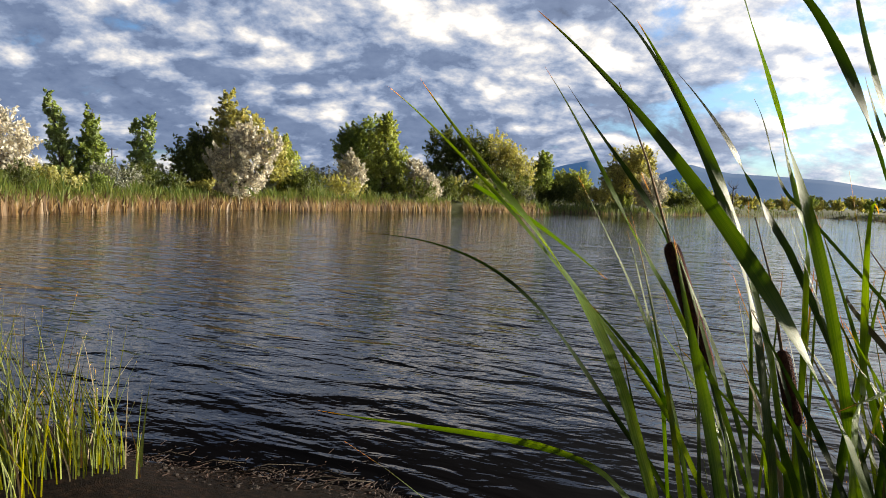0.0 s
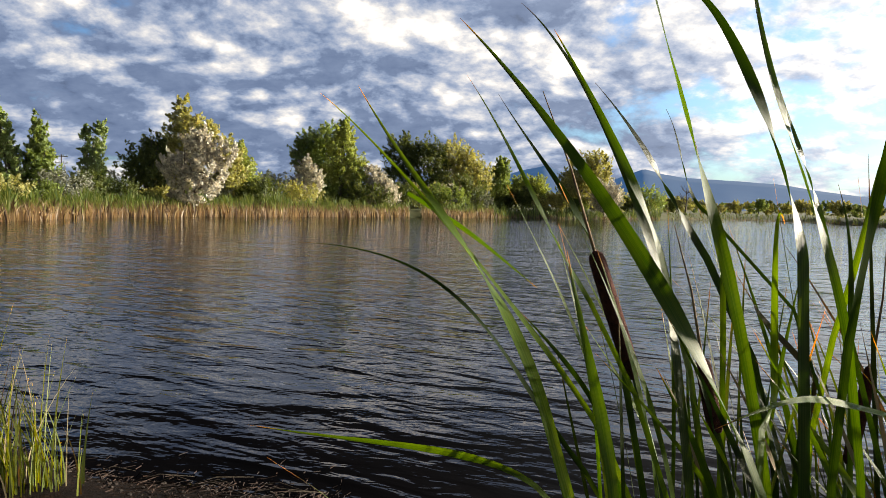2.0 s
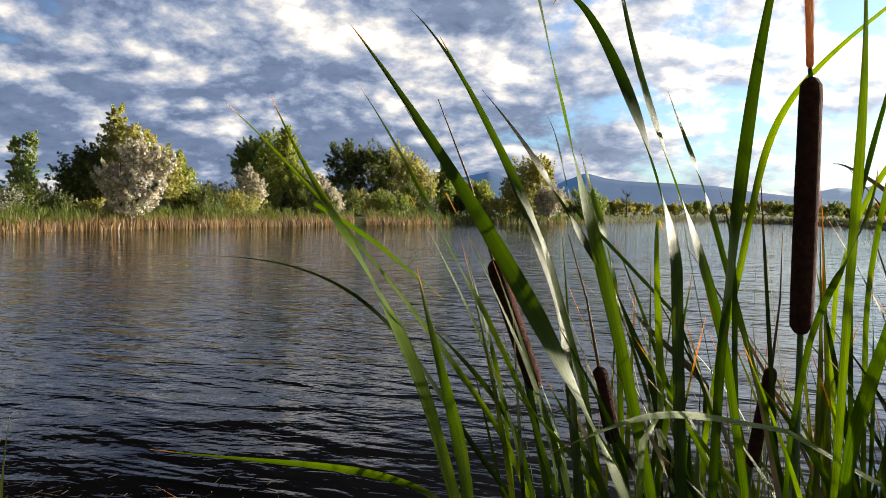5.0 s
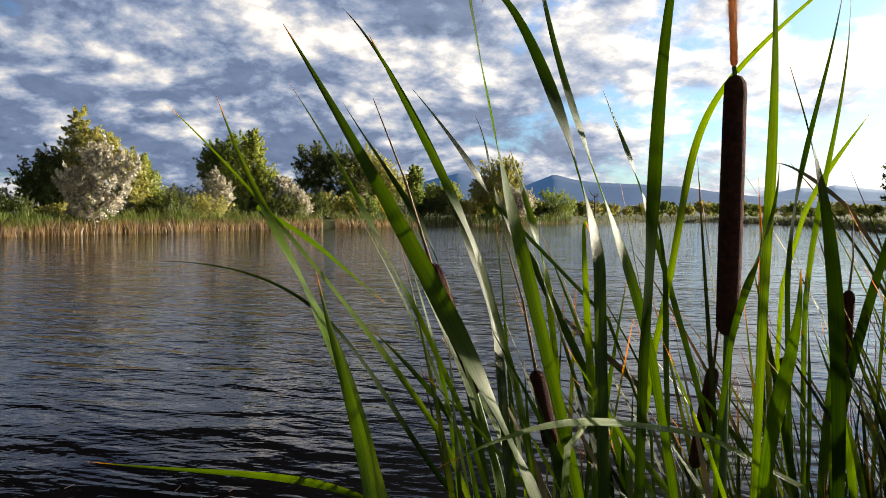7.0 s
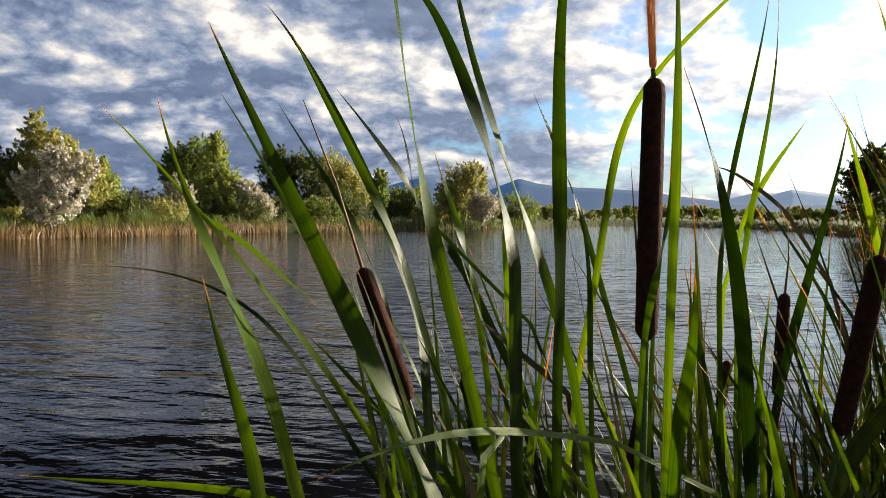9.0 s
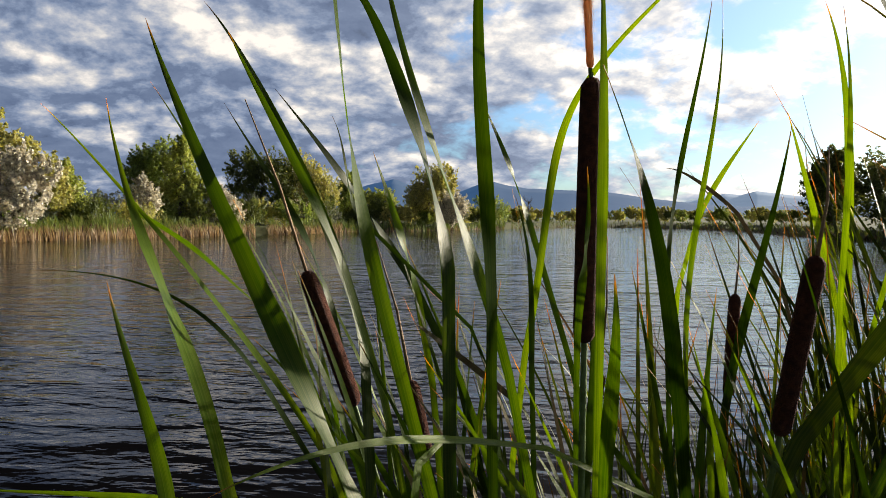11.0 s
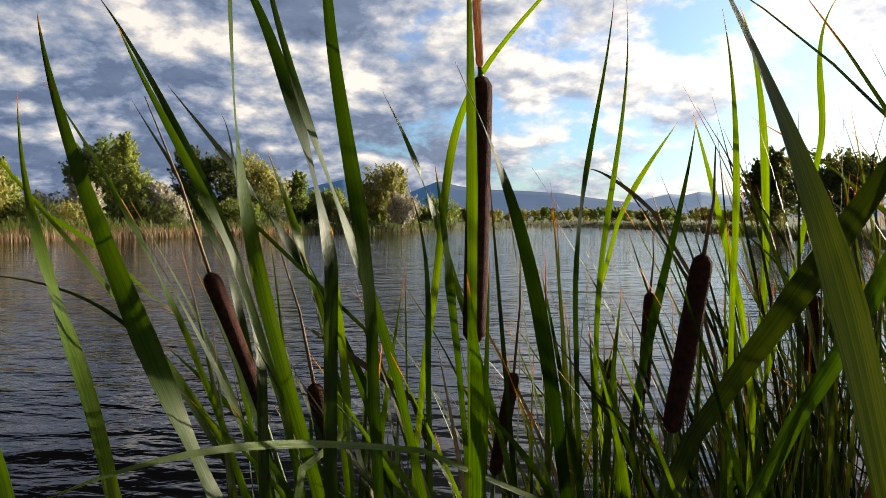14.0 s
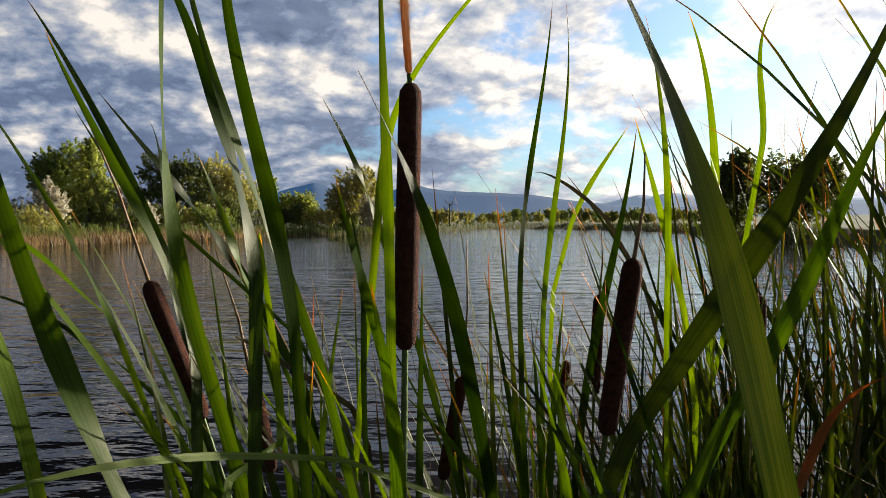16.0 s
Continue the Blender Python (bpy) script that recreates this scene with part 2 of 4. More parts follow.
def leaf_material(name, body, pale, tip, gloss=0.52, translucent=0.55, spread=1.25):
    """A ribbed blade: fine ribs along it, paler patches, a dry tip. UVs run across and along."""
    m = bpy.data.materials.new(name)
    m.use_nodes = True
    nt = m.node_tree
    bsdf = nt.nodes["Principled BSDF"]
    uv = nt.nodes.new("ShaderNodeTexCoord").outputs["UV"]
    mp = nt.nodes.new("ShaderNodeMapping")
    mp.inputs["Scale"].default_value = (22.0, 1.5, 1.0)
    nt.links.new(uv, mp.inputs[0])
    ribs = noise_node(nt, mp.outputs[0], 1.0, 2.0, 0.5)
    mp2 = nt.nodes.new("ShaderNodeMapping")
    mp2.inputs["Scale"].default_value = (1.5, 7.0, 1.0)
    nt.links.new(uv, mp2.inputs[0])
    info = nt.nodes.new("ShaderNodeObjectInfo")
    patch = noise_node(nt, vec_node(nt, "ADD", mp2.outputs[0], (3.1, 1.7, 0.0)), 1.0, 4.0, 0.6)
    col = mix_node(nt, ramp_node(nt, ribs, [(0.35, 0.0), (0.7, 1.0)]), body, pale)
    col = mix_node(nt, ramp_node(nt, patch, [(0.45, 0.0), (0.8, 0.55)]), col, pale)
    sep = nt.nodes.new("ShaderNodeSeparateXYZ")
    nt.links.new(uv, sep.inputs[0])
    edge = math_node(nt, "ADD", sep.outputs["Y"], math_node(nt, "MULTIPLY", math_node(nt, "SUBTRACT", patch, 0.5), 0.12))
    col = mix_node(nt, ramp_node(nt, edge, [(0.925, 0.0), (0.965, 1.0)]), col, tip)
    hsv = nt.nodes.new("ShaderNodeHueSaturation")
    nt.links.new(math_node(nt, "ADD", math_node(nt, "MULTIPLY", info.outputs["Random"], spread), 1.0 - spread / 2), hsv.inputs["Value"])
    nt.links.new(math_node(nt, "ADD", math_node(nt, "MULTIPLY", info.outputs["Random"], -0.03), 0.515), hsv.inputs["Hue"])
    nt.links.new(col, hsv.inputs["Color"])
    col = hsv.outputs["Color"]
    nt.links.new(col, bsdf.inputs["Base Color"])
    bsdf.inputs["Roughness"].default_value = gloss
    bsdf.inputs["Specular Tint"].default_value = (1.0, 0.94, 0.68, 1)
    bsdf.inputs["Specular IOR Level"].default_value = 0.40
    b = nt.nodes.new("ShaderNodeBump")
    b.inputs["Strength"].default_value, b.inputs["Distance"].default_value = 0.35, 0.0008
    nt.links.new(ribs, b.inputs["Height"])
    nt.links.new(b.outputs[0], bsdf.inputs["Normal"])
    see_through(nt, bsdf, mix_node(nt, 1.0, col, (3.1, 2.6, 1.2), "MULTIPLY"), translucent)
    return m


def reed_material(name, dry_to, green_from):
    """Far reeds: tan dry stems below, green blades above."""
    m = bpy.data.materials.new(name)
    m.use_nodes = True
    nt = m.node_tree
    bsdf = nt.nodes["Principled BSDF"]
    co = nt.nodes.new("ShaderNodeTexCoord").outputs["Object"]
    sep = nt.nodes.new("ShaderNodeSeparateXYZ")
    nt.links.new(co, sep.inputs[0])
    geo = nt.nodes.new("ShaderNodeNewGeometry")
    r = geo.outputs["Random Per Island"]
    patch = noise_node(nt, co, 0.45, 3.0)
    z = math_node(nt, "ADD", sep.outputs["Z"], math_node(nt, "MULTIPLY", math_node(nt, "SUBTRACT", r, 0.5), 0.7))
    z = math_node(nt, "ADD", z, math_node(nt, "MULTIPLY", math_node(nt, "SUBTRACT", patch, 0.5), 1.2))
    dry = ramp_node(nt, r, [(0.0, (0.12, 0.075, 0.045)), (0.5, (0.56, 0.40, 0.25)), (1.0, (0.82, 0.66, 0.47))])
    live = ramp_node(nt, r, [(0.0, (0.09, 0.14, 0.03)), (0.6, (0.22, 0.29, 0.065)), (1.0, (0.42, 0.42, 0.15))])
    col = mix_node(nt, ramp_node(nt, z, [(dry_to, 0.0), (green_from, 1.0)]), dry, live)
    nt.links.new(col, bsdf.inputs["Base Color"])
    bsdf.inputs["Roughness"].default_value = 0.7
    see_through(nt, bsdf, col, 0.2, (1.2, 1.15, 0.75))
    return m


LEAF = leaf_material("cattail_leaf", (0.054, 0.108, 0.012), (0.112, 0.162, 0.038), (0.27, 0.19, 0.115), 0.40, 0.56)
LEAF_DRY = leaf_material("dry_cattail_leaf", (0.32, 0.25, 0.13), (0.46, 0.38, 0.23), (0.20, 0.11, 0.06), 0.7, 0.06)
# darker, less translucent copy of LEAF: shade is put into its colour
LEAF_SHADED = leaf_material("shaded_cattail_leaf", (0.05, 0.088, 0.02), (0.11, 0.145, 0.05), (0.30, 0.19, 0.10), 0.5, 0.36)
LEAF_RUST = leaf_material("rust_dry_leaf", (0.30, 0.12, 0.045), (0.42, 0.22, 0.10), (0.25, 0.10, 0.05), 0.7, 0.25)
SAND = material("pale_sand", [(0.30, 0.25, 0.19), (0.48, 0.42, 0.34)], 0.8, 0.9, 0.4)
GRASS = leaf_material("bank_grass_blade", (0.095, 0.14, 0.028), (0.215, 0.24, 0.072), (0.50, 0.42, 0.22), 0.5, 0.42)
REED = reed_material("far_reeds", 0.74, 1.10)
REED_LOW = reed_material("low_green_reeds", 0.0, 0.30)
STALK = material("cattail_stalk", [(0.10, 0.17, 0.03), (0.17, 0.24, 0.06)], 30, 0.5, 0.2)
VELVET = material("brown_velvet", [(0.11, 0.030, 0.013), (0.18, 0.050, 0.021), (0.27, 0.085, 0.035)], 180, 0.95, 0.9, 0, 0, 5.0, 900)
FLUFF = material("pollen_fluff", [(0.76, 0.44, 0.24), (0.92, 0.68, 0.46)], 150, 0.95, 1.0, 0.6, 0, 5.0, 700, glow=(1.1, 0.95, 0.75))
WHITE_FLUFF = material("white_down", [(0.72, 0.68, 0.60), (0.88, 0.85, 0.80)], 200, 0.95, 0.8, 0.3, 0, 4.0, 900)
DRY = material("dry_stem", [(0.30, 0.17, 0.08), (0.48, 0.33, 0.18)], 60, 0.7, 0.3)


# ---- makers ----
def add_mesh(name, verts, faces, mat, parent=None, smooth=False, mats=None):
    me = bpy.data.meshes.new(name)
    me.from_pydata([tuple(v) for v in verts], [], faces)
    for mm in (mats or [mat]):
        me.materials.append(mm)
    if smooth:
        me.polygons.foreach_set("use_smooth", [True] * len(me.polygons))
    ob = new(name, me)
    ob.parent = parent
    return ob


def thing(name, place, label, category, group=""):
    e = new(name)
    e.location = place
    e.empty_display_size = 0.1
    return tagged(e, label, category, group)


def tube(points, radii, sides=6):
    """Vertices and faces of a tapered tube along points."""
    verts, faces = [], []
    n = len(points)
    for i, p in enumerate(points):
        a = Vector(points[max(i - 1, 0)])
        b = Vector(points[min(i + 1, n - 1)])
        q = (b - a).to_track_quat("Z", "Y")
        for s in range(sides):
            an = 2 * math.pi * s / sides
            verts.append(Vector(p) + q @ Vector((math.cos(an) * radii[i], math.sin(an) * radii[i], 0)))
    for i in range(n - 1):
        for s in range(sides):
            t = (s + 1) % sides
            faces.append((i * sides + s, i * sides + t, (i + 1) * sides + t, (i + 1) * sides + s))
    faces.append(tuple(range(sides))[::-1])
    faces.append(tuple((n - 1) * sides + s for s in range(sides)))
    return verts, faces


def leaf_cloud(rng, lobes, count, size):
    """Leafy sprays over lobes (x, y, z, rx, ry, rz): each spray points outwards and up, leans with the wind and thins to a tip."""
    T = np.array(lobes, float)
    w = (T[:, 3] * T[:, 5]) ** 0.9
    per = 46
    k = max(int(count * 2.1) // per, 8)
    L = T[rng.choice(len(T), size=k, p=w / w.sum())]
    v = rng.normal(size=(k, 3))
    v[:, 2] += 0.2
    v /= np.linalg.norm(v, axis=1, keepdims=True)
    c = L[:, :3] + v * rng.uniform(0.25, 0.92, size=(k, 1)) ** 0.55 * L[:, 3:6]
    out = v * np.array([0.9, 0.9, 0.5]) + np.array([-0.22, 0, 0.75]) + rng.normal(size=(k, 3)) * 0.32
    out /= np.linalg.norm(out, axis=1, keepdims=True)
    long = (L[:, 3:6].mean(axis=1) * rng.uniform(0.22, 0.62, size=k))[:, None, None]
    s = rng.uniform(-0.55, 1.0, size=(k, per, 1))
    thin = long * 0.24 * (1.0 - 0.86 * np.clip(s, 0, 1) ** 0.8)
    q = (c[:, None] + out[:, None] * long * s + rng.normal(size=(k, per, 3)) * thin).reshape(-1, 3)
    n = len(q)
    nor = np.repeat(v, per, axis=0) * 0.8 + rng.normal(size=(n, 3))
    nor /= np.linalg.norm(nor, axis=1, keepdims=True)
    a = np.cross(nor, rng.normal(size=(n, 3)))
    a /= np.linalg.norm(a, axis=1, keepdims=True) + 1e-9
    b = np.cross(nor, a)
    s = size * rng.uniform(0.5, 1.25, size=(n, 1))
    verts = np.stack([q - a * s, q + b * s * 0.46, q + a * s, q - b * s * 0.46], 1).reshape(-1, 3)
    faces = np.arange(4 * n).reshape(-1, 4).tolist()
    return verts.tolist(), faces


def tree(name, place, lobes, leaf_mat, label, category="tree", count=5000, size=0.16, seed=1, trunk=0.16, group="", limbs=7):
    """A tapered trunk with limbs towards the lobes, and a crown of leaf clumps. Lobes are relative to the foot."""
    rng = np.random.default_rng(seed)
    t = thing(name, place, label, category, group)
    top = max(l[2] + 0.4 * l[5] for l in lobes)
    n = 7
    up = sorted((l[2], l[0], l[1]) for l in lobes)
    heights = [0.0] + [u[0] for u in up]
    pts = []
    for i in range(n):
        z = 0.9 * top * i / (n - 1)
        pts.append((float(np.interp(z, heights, [0.0] + [u[1] for u in up])) * 0.8 + rng.normal() * 0.03, float(np.interp(z, heights, [0.0] + [u[2] for u in up])) * 0.8, z - 0.25))
    v, f = tube(pts, [trunk * (1 - 0.86 * i / (n - 1)) * (1.35 if i == 0 else 1) for i in range(n)], 8)
    for i in range(limbs):
        l = lobes[i % len(lobes)]
        s = Vector(pts[int(rng.integers(1, n - 2))])
        e = Vector(l[:3]) + Vector(rng.normal(size=3) * np.array(l[3:6]) * 0.45)
        mid = (s + e) / 2 + Vector((0, 0, -0.1 * (e - s).length))
        lv, lf = tube([s, mid, e], [trunk * 0.42, trunk * 0.26, trunk * 0.07], 5)
        k = len(v)
        v += lv
        f += [tuple(a + k for a in q) for q in lf]
    add_mesh("trunk", v, f, BARK, t, True)
    lv, lf = leaf_cloud(rng, lobes, count, size)
    add_mesh("crown", lv, lf, leaf_mat, t)
    return t


def polar(az, d, z=0.0):
    return (d * math.sin(radians(az)), d * math.cos(radians(az)), z)


# ---- the ground, one sheet with the pond's basin ----
NEAR_SHORE = [(-180, 9e3), (-100, 9e3), (-75, 6.5), (-50, 6.6), (-32, 5.4), (-27, 4.85), (-22.7, 4.25), (-18, 3.9), (-9.8, 3.72), (-4, 3.55), (0, 3.35), (8, 2.6), (18, 2.0), (40, 2.2), (58, 4.0), (72, 9.0), (85, 9e3), (180, 9e3)]
FAR_SHORE = [(-180, 9), (-100, 9), (-75, 14), (-50, 24), (-38, 32), (-30, 39), (-25.4, 46), (-20, 55.5), (-14, 61), (-10, 64), (-6, 70), (-2, 75), (4, 83), (8, 94), (12, 96), (16, 106), (20, 122), (24, 138), (28, 128), (30, 119), (33, 102), (36, 86), (38, 70), (42, 56), (50, 34), (60, 18), (72, 10), (85, 9), (180, 9)]


def along(table, az):
    return float(np.interp(az, [a for a, _ in table], [d for _, d in table]))


def ground_height(az, r):
    a, b = along(NEAR_SHORE, az), along(FAR_SHORE, az)
    wob = noise.noise(Vector((math.sin(radians(az)) * r * 0.35, math.cos(radians(az)) * r * 0.35, 2.0)))
    if a > 50:
        return 0.26 + 0.06 * wob + max(0.0, min((r - 3) * 0.02, 0.45))
    dn = (a - r) / 1.2
    df = (r - b) / max(b * 0.03, 0.6)
    s = max(-1.0, min(1.0, max(dn, df)))
    land = 0.28 if dn > df else 0.75 + min(max(r - b, 0) * 0.004, 1.3)
    return land * s + 0.05 * wob if s > 0 else 0.9 * s + 0.03 * wob


def build_ground():
    azs = sorted(set([i * 6.0 for i in range(-30, 30)] + [i * 1.0 for i in range(-60, 76)]))
    rs = [0.0] + [0.35 * i for i in range(1, 20)] + [7.2, 8, 9, 10, 12, 15, 19, 24]
    rs += [27 + 3.0 * i for i in range(32)] + [125, 132, 140, 150, 160, 170, 180, 190, 200, 210, 220, 235, 260, 300, 400, 600, 1000, 2000, 4800]
    verts = [(0, 0, ground_height(0, 0))]
    for r in rs[1:]:
        for az in azs:
            verts.append(polar(az, r, ground_height(az, r)))
    n = len(azs)
    faces = [(0, 1 + (i + 1) % n, 1 + i) for i in range(n)]
    for k in range(len(rs) - 2):
        for i in range(n):
            j = (i + 1) % n
            faces.append((1 + k * n + i, 1 + k * n + j, 1 + (k + 1) * n + j, 1 + (k + 1) * n + i))
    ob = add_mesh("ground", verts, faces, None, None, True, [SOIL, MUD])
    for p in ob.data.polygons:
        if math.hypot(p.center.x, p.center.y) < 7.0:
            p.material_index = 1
    tagged(ob, "grassy bank and dark gravelly pond bed", "ground", "", "structure")


build_ground()
verts = [(0, 0, 0)] + [polar(i * 3.0, 330.0) for i in range(120)]
tagged(add_mesh("water", verts, [(0, 1 + (i + 1) % 120, 1 + i) for i in range(120)], WATER),
       "dark rippled pond water reflecting the cloudy sky", "pond", "", "structure")


# ---- mountains ----
def ridge(name, crest, dist, depth, mat, label, seed):
    """A mountain range: a crest given as (azimuth, elevation in degrees), falling to the plain on both sides."""
    a0, a1 = crest[0][0], crest[-1][0]
    n, rows = 260, 9
    verts, faces = [], []
    for i in range(n):
        az = a0 + (a1 - a0) * i / (n - 1)
        h = dist * math.tan(radians(float(np.interp(az, [c[0] for c in crest], [c[1] for c in crest]))))
        for k in range(rows):
            s = k / (rows - 1)
            rough = noise.fractal(Vector((az * 0.5, s * 2.2, seed)), 1.0, 2.0, 5)
            z = h * s ** 1.3 * (1 + 0.10 * rough * (1 - s)) + (h * 0.02 * rough if k == rows - 1 else 0)
            verts.append(polar(az, dist - depth * (1 - s), z - 2))
        verts.append(polar(az, dist + depth * 0.6, -2))
    w = rows + 1
    for i in range(n - 1):
        for k in range(rows):
            faces.append((i * w + k, (i + 1) * w + k, (i + 1) * w + k + 1, i * w + k + 1))
    tagged(add_mesh(name, verts, faces, mat, None, True), label, "mountain", "", "structure")


ridge("backdrop_mountains", [(2, 0.6), (5, 1.2), (7.2, 2.3), (8.6, 2.75), (9.6, 2.95), (10.2, 3.1), (11.0, 2.8), (12.5, 2.0), (14.5, 1.9), (15.8, 2.4), (17.2, 2.95), (18.4, 2.65), (20, 2.35), (23, 2.2), (26, 2.0), (28.5, 1.6), (32, 1.15), (35, 0.9), (40, 0.9), (46, 1.0), (60, 0.7), (80, 0.4)], 3400, 900, MOUNT, "forested mountain range, its blue haze painted and glowing", 3)
ridge("backdrop_far_mountains", [(26, 0.3), (30, 1.0), (32.5, 1.5), (34, 1.8), (35, 1.7), (36, 1.95), (37, 1.8), (38.5, 1.6), (42, 1.4), (55, 1.1)], 4400, 600, FARHILL, "far mountains paled by painted, glowing haze, with snow patches", 7)

# ---- trees of the far bank ----
tree("silver_olive_tree", polar(-30.5, 50, 0.7), [(0, 0, 2.4, 1.9, 1.5, 2.3), (-1.2, 0, 3.4, 1.4, 1.2, 1.7), (1.2, 0, 1.6, 1.0, 1.0, 1.5)], SILVER, "silvery grey Russian olive tree on the far bank", "tree", 5000, 0.13, 11)
tree("poplar_tree", polar(-26.6, 58, 0.7), [(0, 0, 1.6, 1.0, 0.9, 1.5), (-0.3, 0, 3.2, 0.75, 0.7, 1.5), (-0.6, 0, 4.7, 0.55, 0.5, 1.2), (-0.95, 0, 6.0, 0.42, 0.4, 0.8), (-1.1, 0, 6.9, 0.22, 0.22, 0.45)], POPLAR, "tall slender green poplar leaning in the wind", "tree", 3400, 0.14, 12, group="poplars on the far bank")
tree("poplar_tree", polar(-25.0, 58, 0.7), [(0.1, 0, 1.5, 1.35, 1.0, 1.5), (0, 0, 3.0, 1.0, 0.9, 1.5), (0, 0, 4.4, 0.62, 0.6, 1.2), (-0.1, 0, 5.5, 0.3, 0.3, 0.8)], GREEN, "bushy green poplar on the far bank", "tree", 4200, 0.14, 13, group="poplars on the far bank")
tree("poplar_tree", polar(-21.7, 62, 0.7), [(0, 0, 1.7, 1.15, 1.0, 1.7), (0, 0, 3.3, 0.95, 0.8, 1.2), (-0.65, 0, 4.6, 0.36, 0.4, 1.2), (0.45, 0, 5.0, 0.50, 0.5, 1.3)], POPLAR, "young yellow-green poplar with two tops", "tree", 3900, 0.13, 14, group="poplars on the far bank")
tree("cottonwood_tree", polar(-15.8, 70, 0.7), [(-1.6, 0, 4.2, 1.9, 1.7, 1.9), (0.4, 0, 5.2, 2.2, 1.8, 2.2), (-0.2, 0, 6.9, 1.4, 1.2, 1.5), (-0.3, 0, 8.4, 0.8, 0.8, 1.1), (1.9, 0, 6.2, 1.0, 1.0, 1.2), (3.2, 0, 4.0, 1.5, 1.2, 2.0), (3.9, 0, 2.4, 1.3, 1.2, 1.6), (-1.0, 0, 2.4, 2.2, 1.5, 1.8)], OLIVE, "large cottonwood with pale wind-turned leaves", "tree", 9500, 0.17, 15, 0.3)
tree("silver_olive_tree", polar(-15.25, 61.6, 0.2), [(0.54, -0.65, 5.0, 1.52, 1.09, 1.31), (-0.98, -0.65, 3.48, 1.41, 1.09, 1.41), (1.31, -0.76, 3.37, 1.74, 1.2, 1.52), (0.22, -0.98, 1.95, 1.85, 1.31, 1.41), (-0.65, -1.09, 0.76, 0.98, 0.98, 0.86), (2.39, -0.43, 4.77, 0.86, 0.86, 0.98)], SILVER, "silvery Russian olive hanging over the water", "tree", 4200, 0.18, 16)
# this tree's shade is put into its dark foliage colour
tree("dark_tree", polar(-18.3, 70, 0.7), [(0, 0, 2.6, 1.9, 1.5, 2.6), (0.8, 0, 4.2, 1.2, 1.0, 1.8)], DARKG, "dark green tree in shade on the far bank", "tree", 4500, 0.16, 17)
tree("cottonwood_tree", polar(-12.0, 72, 0.7), [(0, 0, 2.4, 1.4, 1.2, 2.4), (-0.2, 0, 4.2, 0.8, 0.8, 1.6)], LIME, "small yellow-green cottonwood on the bank", "tree", 4200, 0.15, 18)
tree("elm_tree", polar(-6.0, 82, 0.8), [(-1.6, 0.6, 6.2, 1.9, 1.6, 1.7), (0.2, 0.6, 7.2, 1.8, 1.6, 1.6), (-2.4, 0.6, 4.8, 1.4, 1.4, 1.5), (-0.5, 0.8, 4.0, 2.4, 2.0, 2.8)], GREEN, "round-crowned green elm behind the bank", "tree", 7000, 0.17, 19, 0.28)
tree("poplar_tree", polar(-4.9, 80, 0.8), [(0, 0, 3.0, 1.7, 1.4, 3.0), (0.1, 0, 6.2, 1.4, 1.2, 2.3), (0.3, 0, 8.0, 0.7, 0.7, 1.2), (1.6, 0, 3.0, 1.0, 1.0, 2.6)], LIME, "bright sunlit green poplar", "tree", 8000, 0.16, 20, 0.26)
tree("silver_olive_tree", polar(-7.35, 76, 0.7), [(-0.3, 0, 1.7, 1.5, 1.3, 1.5), (0.5, 0, 2.6, 1.2, 1.0, 1.2), (-0.1, 0, 3.7, 0.8, 0.8, 1.1), (0.1, 0, 4.7, 0.35, 0.35, 0.6)], SILVER, "rounded silvery olive bush above the reeds", "tree", 4400, 0.14, 21)
tree("silver_olive_tree", polar(-2.2, 80, 0.7), [(-0.6, 0, 3.3, 1.1, 0.9, 1.2), (0.3, 0, 2.4, 1.3, 1.0, 1.3), (1.2, 0, 1.6, 1.3, 1.1, 1.4), (-0.5, 0, 1.4, 1.2, 1.1, 1.3)], SILVER, "silvery olive tree beside the poplar", "tree", 4600, 0.14, 22)
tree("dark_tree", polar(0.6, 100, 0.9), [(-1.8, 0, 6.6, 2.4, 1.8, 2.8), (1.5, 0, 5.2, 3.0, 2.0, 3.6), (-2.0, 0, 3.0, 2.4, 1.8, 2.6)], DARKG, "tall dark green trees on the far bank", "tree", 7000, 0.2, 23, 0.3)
tree("cottonwood_tree", polar(3.6, 102, 0.9), [(0, 0, 4.6, 3.0, 2.0, 4.0), (2.4, 0, 3.4, 2.4, 1.8, 3.2)], OLIVE, "broad olive-green cottonwood on the bank", "tree", 8000, 0.19, 24, 0.3)
tree("silver_olive_tree", polar(3.0, 97, 0.7), [(0, 0, 1.4, 2.6, 1.4, 1.4)], SILVER, "low silvery olive bush at the water", "bush", 3000, 0.14, 25)
tree("poplar_tree", polar(6.9, 112, 0.9), [(0, 0, 3.2, 1.6, 1.4, 3.0), (0.1, 0, 5.8, 1.1, 1.0, 1.8)], GREEN, "green poplar with a pointed crown", "tree", 4500, 0.19, 26)
tree("cottonwood_tree", polar(9.4, 118, 0.9), [(0, 0, 2.6, 2.4, 1.8, 2.3), (-2.2, 0, 2.8, 1.6, 1.6, 2.0)], LIME, "sunlit yellow-green willow on the bank", "tree", 5500, 0.2, 27)
tree("cottonwood_tree", polar(13.2, 104, 0.9), [(0, 0, 4.0, 2.6, 2.0, 3.6), (1.6, 0, 5.4, 1.8, 1.6, 2.4), (-2.2, 0, 2.8, 1.6, 1.6, 2.4)], OLIVE, "spreading cottonwood at the end of the spit", "tree", 7500, 0.19, 28, 0.3)
